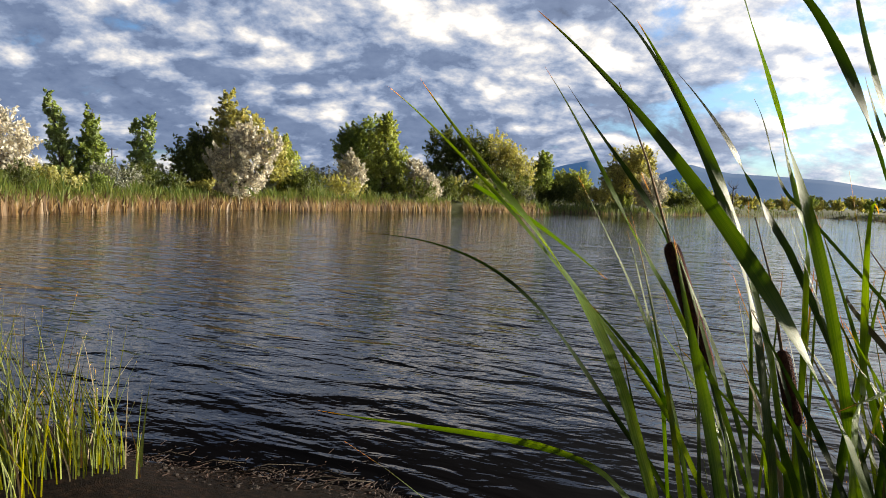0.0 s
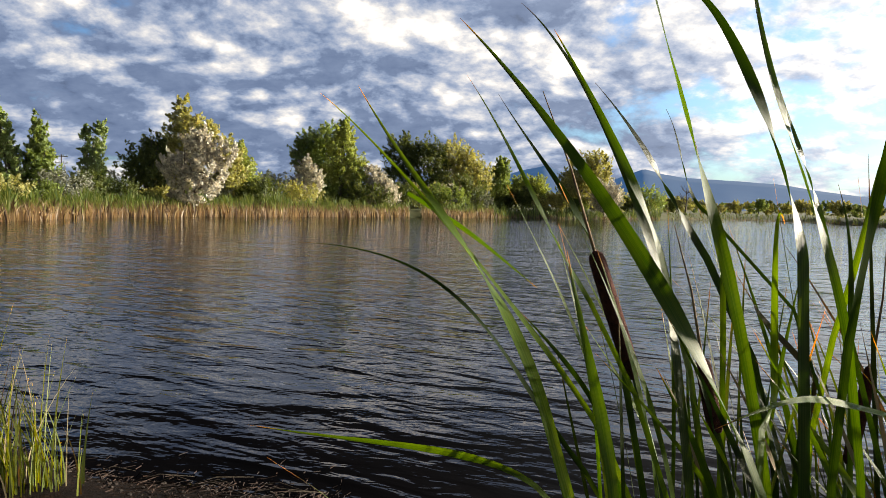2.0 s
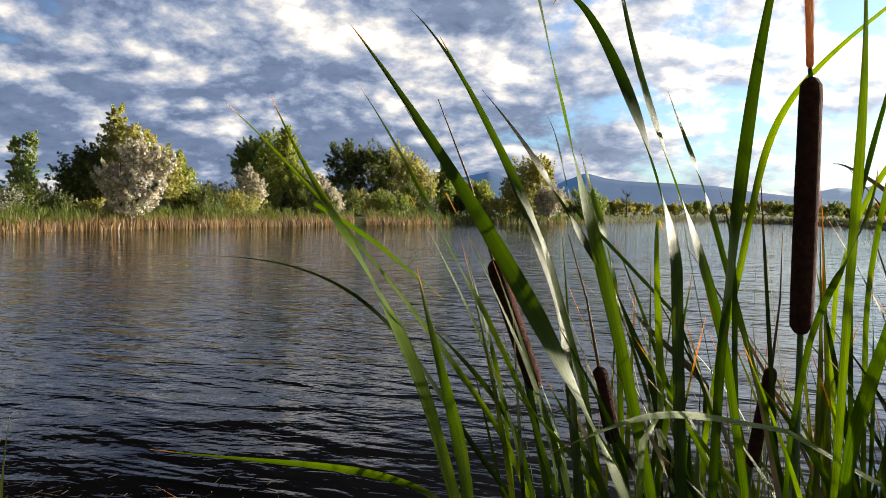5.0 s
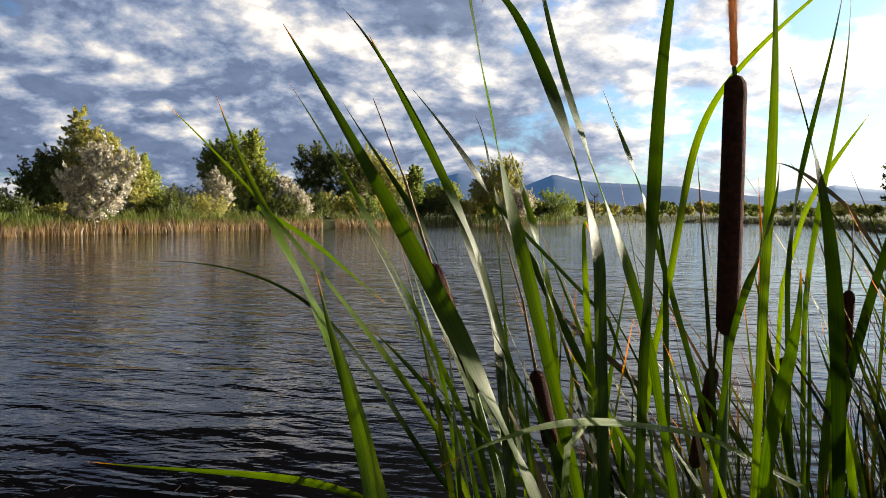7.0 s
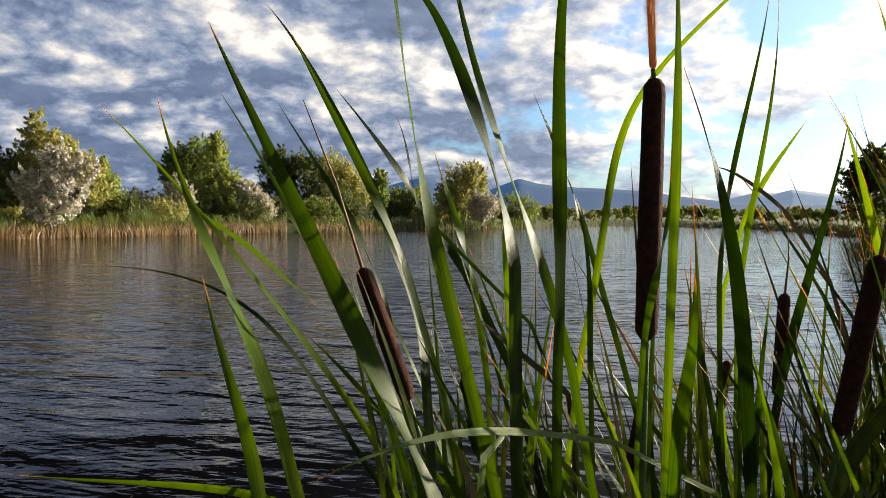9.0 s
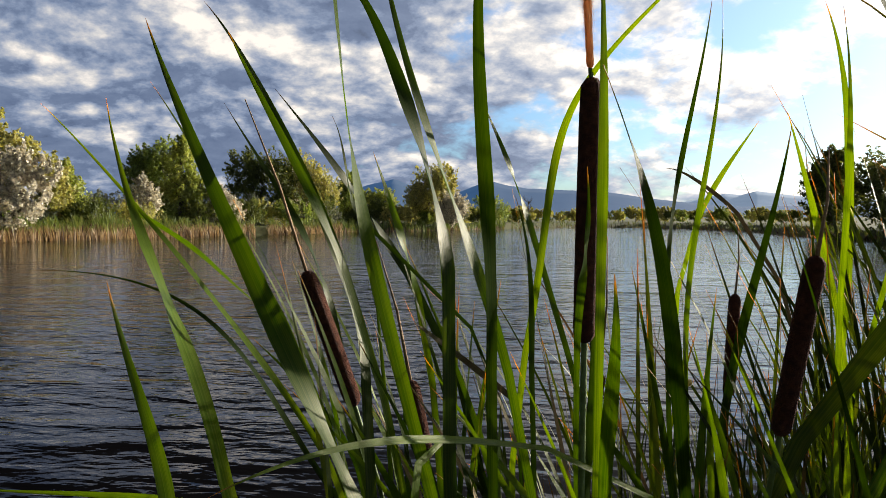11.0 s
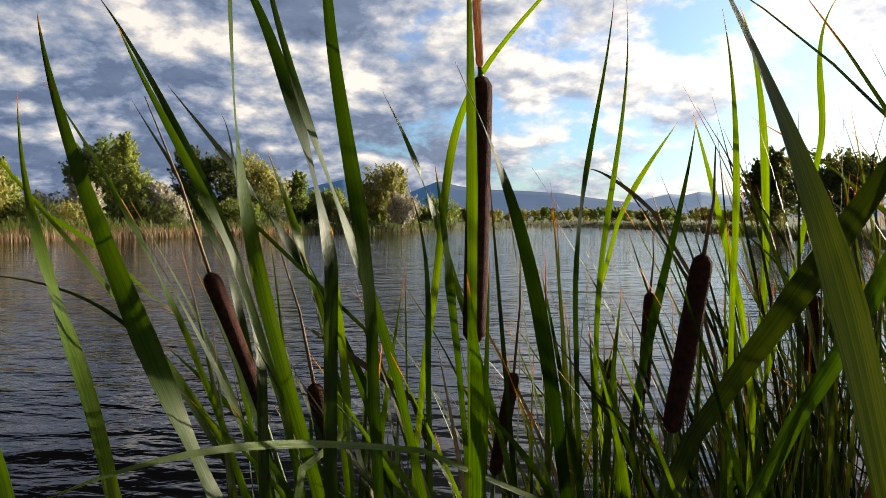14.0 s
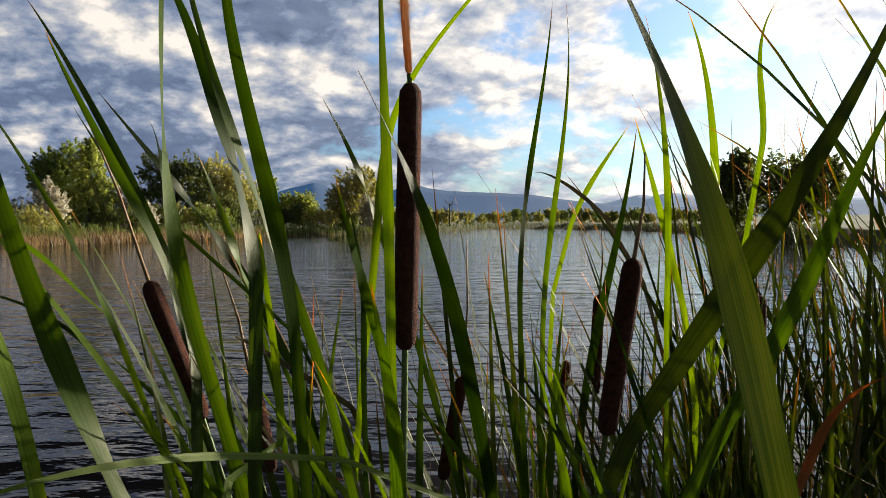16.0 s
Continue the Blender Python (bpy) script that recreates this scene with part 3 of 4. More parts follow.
tree("silver_olive_tree", polar(14.6, 101, 0.8), [(0, 0, 2.0, 2.0, 1.6, 2.0)], SILVER, "grey olive bush under the cottonwood", "bush", 3500, 0.16, 29)
rng = np.random.default_rng(5)
for i in range(46):
    az = 17.5 + 24.0 * i / 45 + rng.uniform(-0.3, 0.3)
    d = along(FAR_SHORE, az) * rng.uniform(1.04, 1.35) + 4
    s = d / 220 * rng.uniform(0.38, 0.72)
    tree("far_tree", polar(az, d, 0.9), [(0, 0, 3.0 * s, 4.0 * s, 3.0 * s, 2.8 * s), (rng.uniform(-3, 3) * s, 0, 4.2 * s, 2.2 * s, 2.0 * s, 2.0 * s)],
         [DARKG, OLIVE, GREEN, OLIVE][i % 4], "distant grey-green tree across the lake", "tree", 900, 0.50 * s, 40 + i, 0.2 * s, "trees across the lake", 4)
# the backlit look of these two comes from the dark foliage colour
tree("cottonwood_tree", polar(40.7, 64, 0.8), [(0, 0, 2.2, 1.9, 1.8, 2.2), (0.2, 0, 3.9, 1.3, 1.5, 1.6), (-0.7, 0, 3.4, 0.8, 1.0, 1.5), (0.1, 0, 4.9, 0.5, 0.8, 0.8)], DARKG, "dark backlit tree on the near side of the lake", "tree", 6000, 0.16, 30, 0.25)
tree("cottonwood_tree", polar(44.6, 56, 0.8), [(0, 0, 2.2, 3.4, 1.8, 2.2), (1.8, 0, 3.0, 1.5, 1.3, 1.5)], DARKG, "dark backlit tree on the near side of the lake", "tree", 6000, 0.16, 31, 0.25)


def bare_tree(place, h, seed, label):
    """A dead tree: a trunk that forks into bare limbs and twigs."""
    rng = np.random.default_rng(seed)
    t = thing("dead_tree", place, label, "tree")
    v, f = tube([(0, 0, -0.3), (0.1, 0, h * 0.5), (0.0, 0, h * 0.95)], [0.16, 0.11, 0.03], 6)
    add_mesh("trunk", v, f, BARK, t, True)
    for i in range(11):
        z = h * rng.uniform(0.3, 0.85)
        a, ln = rng.uniform(0, 6.28), h * rng.uniform(0.25, 0.5)
        e = Vector((math.cos(a) * ln * 0.8, math.sin(a) * ln * 0.8, z + ln * 0.6))
        mid = Vector((e.x * 0.55, e.y * 0.55, z + ln * 0.2))
        v, f = tube([(0.05, 0, z), mid, e], [0.06, 0.045, 0.012], 5)
        for _ in range(3):
            tv, tf = tube([mid, mid + Vector(rng.normal(size=3) * 0.3 * ln) + Vector((0, 0, 0.3 * ln))], [0.03, 0.008], 4)
            k = len(v)
            v += tv
            f += [tuple(x + k for x in q) for q in tf]
        add_mesh("limb", v, f, BARK, t)


bare_tree(polar(20.2, 128, 0.6), 4.6, 3, "bare dead tree standing on the point")


def sandbar(points, width, height, label):
    """A low pale bar just above the water, along points."""
    verts, faces = [], []
    for i, p in enumerate(points):
        a = Vector(points[max(i - 1, 0)])
        b = Vector(points[min(i + 1, len(points) - 1)])
        side = (b - a).cross(Vector((0, 0, 1))).normalized()
        k = math.sin(math.pi * (i + 0.4) / (len(points) - 0.2))
        for s, z in ((-1.0, -0.25), (-0.55, 0.6), (0.0, 1.0), (0.6, 0.55), (1.0, -0.25)):
            q = Vector(p) + side * s * width * (0.3 + 0.7 * k) * (1 + 0.3 * noise.noise(Vector((i * 0.9, s, 0))))
            verts.append((q.x, q.y, z * height))
    for i in range(len(points) - 1):
        for k in range(4):
            faces.append((i * 5 + k, i * 5 + k + 1, i * 5 + 6 + k, i * 5 + 5 + k))
    tagged(add_mesh("sandbar", verts, faces, SAND, None, True), label, "sandbar", "", "structure")


sandbar([polar(30 + 0.9 * i, 150 - 4.2 * i) for i in range(13)], 2.2, 0.16, "low pale sandbar across the bay")
sandbar([polar(34 + 0.7 * i, 96 - 2.0 * i) for i in range(12)], 1.2, 0.10, "narrow mud bar with shallow water around")

# ---- undergrowth between the trees ----
rng = np.random.default_rng(8)
for i in range(58):
    az = -37 + 55 * (i + rng.uniform(0, 1)) / 58
    b = along(FAR_SHORE, az)
    d = b + rng.uniform(4, 9) + (rng.uniform(4, 20) if i % 2 else 0)
    h = rng.uniform(1.1, 2.2) * (1.25 if i % 2 else 0.9) * (b / 75) ** 0.6
    tree("shrub", polar(az, d, 0.75), [(0, 0, h * 0.62, h * rng.uniform(0.9, 1.6), h, h * 0.75), (rng.uniform(-1, 1) * h, 0, h * 0.9, h * 0.7, h * 0.7, h * 0.6)],
         [OLIVE, DARKG, GREEN, DARKG, SAGE][i % 5], ["olive-green shrub in the bank's undergrowth", "dark green shrub in the bank's undergrowth", "green shrub in the bank's undergrowth", "dark green shrub in the bank's undergrowth", "grey sage shrub on the bank"][i % 5],
         "shrub", 1500, 0.14 * (b / 75), 200 + i, 0.06, "shrubs along the bank", 4)


# ---- reed belts at the far shore ----
def reed_belt(name, a0, a1, count, deep, tall, seed, label, mat=None):
    rng = np.random.default_rng(seed)
    verts, faces = [], []
    for i in range(count):
        az = a0 + (a1 - a0) * rng.uniform()
        b = along(FAR_SHORE, az)
        clump = 0.75 + 0.9 * noise.noise(Vector((az * 1.6, seed, 0.3))) + 0.8 * noise.noise(Vector((az * 6.0, seed, 1.3)))
        if noise.noise(Vector((az * 9.0, seed, 4.0))) < 0.0 and rng.uniform() < 0.88:
            continue
        d = b - 0.6 + deep * rng.uniform() ** 1.3 * (0.6 + 0.6 * clump)
        h = tall * rng.uniform(0.55, 1.1) * (0.62 + 0.45 * clump)
        z0 = max(-0.15, min(0.7, (d - b) * 0.3))
        w = rng.uniform(0.018, 0.06)
        x, y, _ = polar(az, d)
        lx, ly = rng.normal() * 0.22 - 0.12, rng.normal() * 0.2
        a = rng.uniform(-0.7, 0.7)
        wx, wy = w * math.cos(a), w * math.sin(a)
        k = len(verts)
        verts += [(x - wx, y - wy, z0), (x + wx, y + wy, z0), (x + wx * 0.9 + lx * 0.35, y + wy + ly * 0.3, z0 + h * 0.6), (x - wx * 0.9 + lx * 0.35, y - wy + ly * 0.3, z0 + h * 0.6),
                  (x + lx, y + ly, z0 + h)]
        faces += [(k, k + 1, k + 2, k + 3), (k + 3, k + 2, k + 4)]
    tagged(add_mesh(name, verts, faces, mat or REED), label, "reeds", "", "stuff")


reed_belt("reed_belt", -46, 0.2, 21000, 3.0, 1.14, 61, "green reeds with tan dry stems along the far shore")
reed_belt("reed_belt", 1.2, 6.5, 2200, 2.6, 1.0, 62, "low pale green reeds on the point")
reed_belt("reed_belt", 6.5, 18.5, 2600, 2.6, 1.0, 63, "dark reeds in the shade of the trees", REED_LOW)
reed_belt("reed_belt", 19, 46, 3200, 4.0, 0.46, 64, "thin reeds along the distant shore", REED_LOW)


# ---- power pole ----
def power_pole(place, h, label):
    t = thing("power_pole", place, label, "power pole")
    v, f = tube([(0, 0, -0.3), (0, 0, h)], [0.16, 0.11], 8)
    add_mesh("post", v, f, BARK, t)
    for z in (h - 0.35, h - 1.5):
        v, f = tube([(-1.1, 0, z), (1.1, 0, z)], [0.07, 0.07], 5)
        arm = add_mesh("crossarm", v, f, BARK, t)
        for x in (-0.95, -0.4, 0.4, 0.95):
            v, f = tube([(x, 0, z + 0.05), (x, 0, z + 0.28)], [0.05, 0.07], 6)
            add_mesh("insulator", v, f, STALK, arm)


power_pole(polar(-23.7, 150, 1.0), 7.4, "weathered wooden power pole beyond the trees")


# ---- cattails ----
def ribbon(points, widths, angles, thick=0.0005, cup=0.07):
    """A thin cupped leaf along points, with UVs: across and along."""
    n = len(points)
    pts = [Vector(p) for p in points]
    verts, faces, uvs = [], [], []
    for i, p in enumerate(pts):
        t = (pts[min(i + 1, n - 1)] - pts[max(i - 1, 0)]).normalized()
        toward = (p - Vector((0.15, 0.0, 1.4)))
        toward.z *= 0.3
        side = t.cross(toward)
        if side.length < 1e-4:
            side = Vector((1, 0, 0))
        side = Matrix.Rotation(radians(angles[i]), 3, t) @ side.normalized()
        nor = side.cross(t).normalized()
        w = widths[i]
        l, r = p - side * w / 2, p + side * w / 2
        verts += [l, p + nor * (cup * w + thick / 2), r, r, p + nor * (cup * w - thick / 2), l]
    for i in range(n - 1):
        for s in (0, 1, 3, 4):
            faces.append((6 * i + s, 6 * i + s + 1, 6 * i + 7 + s, 6 * i + 6 + s))
    across = (0.0, 0.5, 1.0, 1.0, 0.5, 0.0)
    uv = [(across[j % 6], (j // 6) / (n - 1)) for j in range(len(verts))]
    return verts, faces, uv


def put_leaf(parent, pts, widths, angles, mat, name="leaf", cup=0.07):
    v, f, uv = ribbon(pts, widths, angles, cup=cup)
    o = Vector(parent.location)
    ob = add_mesh(name, [Vector(p) - o for p in v], f, mat, parent, True)
    lay = ob.data.uv_layers.new(name="along")
    idx = np.empty(len(ob.data.loops), dtype=np.int32)
    ob.data.loops.foreach_get("vertex_index", idx)
    lay.data.foreach_set("uv", np.array(uv)[idx].ravel())
    return ob


def curve_points(low, mid, tip, n):
    l, m, t = Vector(low), Vector(mid), Vector(tip)
    u = (m - l).length / ((m - l).length + (t - m).length)
    k = (m - l * (1 - u) ** 2 - t * u ** 2) / (2 * u * (1 - u))
    return [l * (1 - s) ** 2 + k * 2 * s * (1 - s) + t * s * s for s in (i / (n - 1) for i in range(n))]


def below(root, low, ahead, n):
    """The way from the root up to the low point, leaving along the leaf."""
    r, l = Vector(root), Vector(low)
    h = (l - r).length
    a, b = r + Vector((0, 0, 0.4 * h)), l - ahead * 0.3 * h
    return [r * (1 - s) ** 3 + a * 3 * s * (1 - s) ** 2 + b * 3 * s * s * (1 - s) + l * s ** 3 for s in (i / n for i in range(n))]


def leaf(plant, low, mid, tip, width, face=0, twist=0, mat=None, segs=22):
    pts = curve_points(low, mid, tip, segs)
    stem = below(plant.location, low, (pts[1] - pts[0]).normalized(), 8)
    whole = stem + pts
    n, s = len(whole), len(stem)
    widths, angles = [], []
    for i in range(n):
        v = max(0.0, (i - s) / (n - 1 - s))
        lower = 0.62 + 0.38 * min(1.0, v / 0.35) if i >= s else 0.55 + 0.07 * i / s
        widths.append(width * 0.92 * (lower if v < 0.35 else max(0.03, 1 - ((v - 0.35) / 0.65) ** 2.3)))
        angles.append(face + twist * v * v)
    return put_leaf(plant, whole, widths, angles, mat or LEAF)


def capsule(a, b, radius, sides=16, rows=18, rough=0.04, seed=1):
    """A velvety seed head: a long rounded cylinder with slight bumps."""
    a, b = Vector(a), Vector(b)
    q = (b - a).to_track_quat("Z", "Y")
    h = (b - a).length
    verts, faces = [], []
    for i in range(rows):
        s = i / (rows - 1)
        z = 0.5 - 0.5 * math.cos(math.pi * s)
        r = radius * min(1.0, math.sqrt(max(0.0, 1 - (1 - min(z * h, (1 - z) * h) / (radius * 1.1)) ** 2)) if min(z * h, (1 - z) * h) < radius * 1.1 else 1.0)
        r = max(r, radius * 0.12) * (0.94 + 0.08 * math.sin(math.pi * s))
        for k in range(sides):
            an = 2 * math.pi * k / sides
            rr = r * (1 + rough * noise.noise(Vector((math.cos(an) * 2, math.sin(an) * 2, s * 14 + seed))))
            verts.append(a + q @ Vector((math.cos(an) * rr, math.sin(an) * rr, z * h)))
    for i in range(rows - 1):
        for k in range(sides):
            j = (k + 1) % sides
            faces.append((i * sides + k, i * sides + j, (i + 1) * sides + j, (i + 1) * sides + k))
    faces.append(tuple(range(sides))[::-1])
    faces.append(tuple((rows - 1) * sides + k for k in range(sides)))
    return verts, faces


def seed_head(plant, bottom, top, radius, spent=None):
    """A brown head on its stalk; spent is the end of the dry stem above it, if it shows."""
    o = Vector(plant.location)
    ahead = (Vector(top) - Vector(bottom)).normalized()
    st = below(plant.location, bottom, ahead, 9) + [Vector(bottom), Vector(bottom) + ahead * 0.01]
    v, f = tube([p - o for p in st], [0.0042 - 0.0018 * i / 10 for i in range(len(st))], 7)
    stalk = add_mesh("stalk", v, f, STALK, plant, True)
    v, f = capsule(Vector(bottom) - o, Vector(top) - o, radius)
    ob = add_mesh("seed_head", v, f, VELVET, stalk, True)
    ob["label"] = "velvety dark brown seed head"
    if spent:
        e = Vector(spent)
        mid = (Vector(top) + e) / 2 + Vector((0.004, 0, 0.0))
        v, f = tube([Vector(top) - ahead * 0.003 - o, mid - o, e - o], [0.0020, 0.0014, 0.0006], 6)
        ob = add_mesh("dry_stem", v, f, DRY, stalk, True)
        ob["label"] = "thin dry tan stem above the seed head"


def pollen_spike(plant, base, start, end, radius):
    o = Vector(plant.location)
    v, f = tube([Vector(base) - Vector((0, 0, 0.004)) - o, Vector(start) - o], [0.0022, 0.0020], 7)
    add_mesh("neck", v, f, STALK, plant, True)
    v, f = capsule(Vector(start) - o, Vector(end) - o, radius * 0.5, 14, 40, 0.34, 5)
    v, f = [Vector(p) for p in v], list(f)
    rng = np.random.default_rng(12)
    lo, axis = Vector(start) - o, Vector(end) - Vector(start)
    side = axis.cross(Vector((1, 0.3, 0))).normalized()
    over = axis.cross(side).normalized()
    for i in range(2600):
        s, a = rng.uniform(0.01, 0.98), rng.uniform(0, 2 * math.pi)
        out = side * math.cos(a) + over * math.sin(a)
        thin = min(1.0, 0.40 + 1.3 * s, 0.35 + 4 * (1 - s))
        root = lo + axis * s + out * radius * 0.45 * thin
        tip = root + (out * rng.uniform(0.4, 1.0) + axis.normalized() * rng.uniform(-0.2, 0.8)) * radius * 1.1 * thin
        w = axis.normalized().cross(out) * 0.00022
        k = len(v)
        v += [root - w, root + w, tip]
        f.append((k, k + 1, k + 2))
    ob = add_mesh("pollen_spike", v, f, FLUFF, plant, True)
    ob["label"] = "fluffy orange-tan pollen spike"


# ---- the near cattails: each blade by four points up to its tip, placed to fit the camera's view ----
def cubic(points, n):
    """The smooth line through four points."""
    p = [Vector(q) for q in points]
    k = (0.0, 1 / 3, 2 / 3, 1.0)
    line = []
    for i in range(n):
        u, q = i / (n - 1), Vector((0, 0, 0))
        for j in range(4):
            w = 1.0
            for m in range(4):
                if m != j:
                    w *= (u - k[m]) / (k[j] - k[m])
            q += p[j] * w
        line.append(q)
    return line


def blade(plant, p0, p1, p2, p3, width, face=0, twist=0, mat=None, turn=0, at=0.3, rooted=True, segs=30):
    """A long blade; turn and at: where along it and how far it is twisted out of its plane."""
    pts = cubic((p0, p1, p2, p3), segs)
    stem = below(plant.location, p0, (pts[1] - pts[0]).normalized(), 8) if rooted else []
    whole = stem + pts
    n, s = len(whole), len(stem)
    widths, angles = [], []
    for i in range(n):
        v = (i - s) / (n - 1 - s)
        twisted = math.exp(-((v - at) / 0.17) ** 2)
        if v < 0:
            w = 0.62 + 0.26 * i / s
        elif v < 0.3:
            w = 0.88 + 0.12 * v / 0.3
        else:
            w = max(0.03, min(1 - ((v - 0.3) / 0.7) ** 1.35 + 0.05, (1 - v) * 9))
        widths.append(width * 0.86 * w * (1 + 0.007 * abs(turn) * twisted))
        angles.append(face + twist * max(0.0, v) ** 1.5 + turn * twisted + 5 * math.sin(9 * v + 40 * width))
    return put_leaf(plant, whole, widths, angles, mat or LEAF)


GROUP = "cattails at the water's edge"
cattail_1 = thing("cattail", (0.36, 1.02, 0.260), "leaning green cattail with long wind-bent leaves", "cattail", GROUP)
cattail_2 = thing("cattail", (0.38, 0.80, 0.260), "green cattail with two brown seed heads", "cattail", GROUP)
cattail_3 = thing("cattail", (0.42, 0.68, 0.260), "tall upright cattail with long blades", "cattail", GROUP)
cattail_4 = thing("cattail", (0.46, 0.58, 0.260), "tall cattail with a large brown seed head", "cattail", GROUP)
cattail_5 = thing("cattail", (0.68, 0.76, 0.260), "cattail with thin blades and stout brown heads", "cattail", GROUP)
cattail_6 = thing("cattail", (0.64, 0.46, 0.260), "broad-leaved cattail close by at the bank", "cattail", GROUP)
cattail_7 = thing("cattail", (1.00, 1.14, 0.260), "cattail with small dark heads and kinked blades", "cattail", GROUP)
blade(cattail_1, (0.186, 0.737, 1.189), (0.139, 0.840, 1.312), (0.061, 1.102, 1.435), (-0.071, 1.712, 1.661), 0.0162, 17, -30, turn=75, at=0.42)
blade(cattail_1, (0.299, 0.965, 1.115), (0.211, 1.066, 1.244), (0.050, 1.214, 1.435), (-0.121, 1.427, 1.603), 0.0094, 16, -20, turn=60, at=0.45)
blade(cattail_1, (0.042, 1.296, 1.424), (0.121, 1.229, 1.376), (0.168, 1.149, 1.341), (0.229, 1.081, 1.291), 0.0088, 14, 10, rooted=False)
blade(cattail_1, (0.335, 1.205, 0.986), (0.226, 1.357, 1.138), (0.081, 1.503, 1.269), (-0.202, 1.630, 1.320), 0.0113, 20, 10, turn=50, at=0.40)
blade(cattail_1, (0.219, 0.962, 1.046), (0.128, 1.035, 1.065), (-0.016, 1.136, 1.054), (-0.201, 1.215, 1.052), 0.0131, 48, -8)
blade(cattail_2, (0.271, 0.498, 1.243), (0.225, 0.544, 1.347), (0.169, 0.674, 1.472), (0.101, 0.954, 1.632), 0.0152, 19, -20, turn=60, at=0.10)
blade(cattail_2, (0.294, 0.761, 1.364), (0.264, 0.764, 1.435), (0.225, 0.780, 1.516), (0.191, 0.819, 1.592), 0.0099, 17, -20, turn=45, at=0.15)
blade(cattail_2, (0.311, 0.751, 1.263), (0.291, 0.786, 1.375), (0.232, 0.809, 1.517), (0.166, 0.895, 1.638), 0.0122, 14, 20, turn=50, at=0.20)
blade(cattail_2, (0.307, 0.987, 1.285), (0.279, 1.029, 1.382), (0.235, 1.101, 1.470), (0.175, 1.174, 1.575), 0.0121, 11, 30, turn=75, at=0.25)
blade(cattail_2, (0.244, 0.840, 1.305), (0.206, 0.891, 1.384), (0.162, 0.908, 1.470), (0.109, 0.920, 1.558), 0.0074, 11, 20, turn=75, at=0.25)
blade(cattail_2, (0.365, 0.821, 1.356), (0.322, 0.817, 1.421), (0.282, 0.799, 1.474), (0.234, 0.810, 1.537), 0.0115, 16, 30, turn=80, at=0.35)
blade(cattail_2, (0.365, 0.776, 1.338), (0.349, 0.756, 1.385), (0.335, 0.755, 1.429), (0.318, 0.744, 1.473), 0.0096, 18, 20, turn=70, at=0.25)
blade(cattail_2, (0.305, 0.676, 1.405), (0.291, 0.684, 1.429), (0.287, 0.702, 1.465), (0.279, 0.718, 1.500), 0.0042, 14, 30, turn=75, at=0.45)
blade(cattail_3, (0.347, 0.633, 1.188), (0.303, 0.625, 1.363), (0.289, 0.717, 1.525), (0.299, 0.988, 1.845), 0.0128, 10, 20, turn=78, at=0.62)
blade(cattail_3, (0.348, 0.588, 1.365), (0.337, 0.617, 1.458), (0.309, 0.675, 1.573), (0.296, 0.769, 1.613), 0.0128, 18, -30, turn=75, at=0.30)
blade(cattail_3, (0.399, 0.605, 1.294), (0.356, 0.597, 1.420), (0.320, 0.609, 1.535), (0.288, 0.598, 1.691), 0.0093, 2, 40, turn=80, at=0.38)
blade(cattail_3, (0.369, 0.667, 1.235), (0.373, 0.677, 1.282), (0.362, 0.662, 1.377), (0.359, 0.642, 1.397), 0.0077, 4, 10, turn=30, at=0.10)
blade(cattail_3, (0.446, 0.680, 1.256), (0.449, 0.690, 1.315), (0.449, 0.697, 1.375), (0.437, 0.702, 1.435), 0.0061, 4, 20)
blade(cattail_3, (0.449, 0.743, 1.241), (0.413, 0.710, 1.271), (0.360, 0.673, 1.312), (0.335, 0.626, 1.330), 0.0068, 4, 10, LEAF_DRY)
blade(cattail_4, (0.372, 0.563, 1.306), (0.351, 0.503, 1.417), (0.324, 0.431, 1.503), (0.321, 0.392, 1.574), 0.0106, 20, -10, turn=30, at=0.20)
blade(cattail_4, (0.416, 0.484, 1.341), (0.412, 0.472, 1.429), (0.408, 0.463, 1.507), (0.408, 0.468, 1.589), 0.0077, 18, 20)
blade(cattail_4, (0.421, 0.487, 1.236), (0.410, 0.458, 1.295), (0.395, 0.421, 1.341), (0.382, 0.396, 1.385), 0.0105, -5, 5)
blade(cattail_4, (0.459, 0.734, 1.286), (0.464, 0.682, 1.444), (0.475, 0.620, 1.528), (0.525, 0.444, 1.616), 0.0081, 7, 25, turn=30, at=0.30)
blade(cattail_4, (0.390, 0.503, 1.268), (0.308, 0.460, 1.292), (0.245, 0.400, 1.308), (0.193, 0.371, 1.301), 0.0054, 50, -12)
blade(cattail_4, (0.493, 0.513, 1.226), (0.455, 0.467, 1.342), (0.422, 0.435, 1.419), (0.380, 0.405, 1.487), 0.0107, -4, 45, turn=60, at=0.90)
blade(cattail_4, (0.425, 0.538, 1.319), (0.399, 0.473, 1.369), (0.379, 0.421, 1.403), (0.364, 0.388, 1.436), 0.0057, 4, 20, turn=75, at=0.55)
blade(cattail_4, (0.170, 0.455, 1.228), (0.166, 0.476, 1.274), (0.154, 0.477, 1.323), (0.140, 0.476, 1.381), 0.0093, 4, 10)
blade(cattail_5, (0.519, 0.866, 1.385), (0.499, 0.867, 1.445), (0.479, 0.868, 1.495), (0.446, 0.844, 1.546), 0.0094, 18, 20, turn=75, at=0.35)
blade(cattail_5, (0.677, 0.856, 1.302), (0.683, 0.851, 1.434), (0.686, 0.818, 1.542), (0.681, 0.776, 1.646), 0.0079, 9, 10, turn=60, at=0.30)
blade(cattail_5, (0.727, 0.897, 1.266), (0.739, 0.893, 1.408), (0.742, 0.861, 1.539), (0.720, 0.818, 1.664), 0.0084, 9, 50)
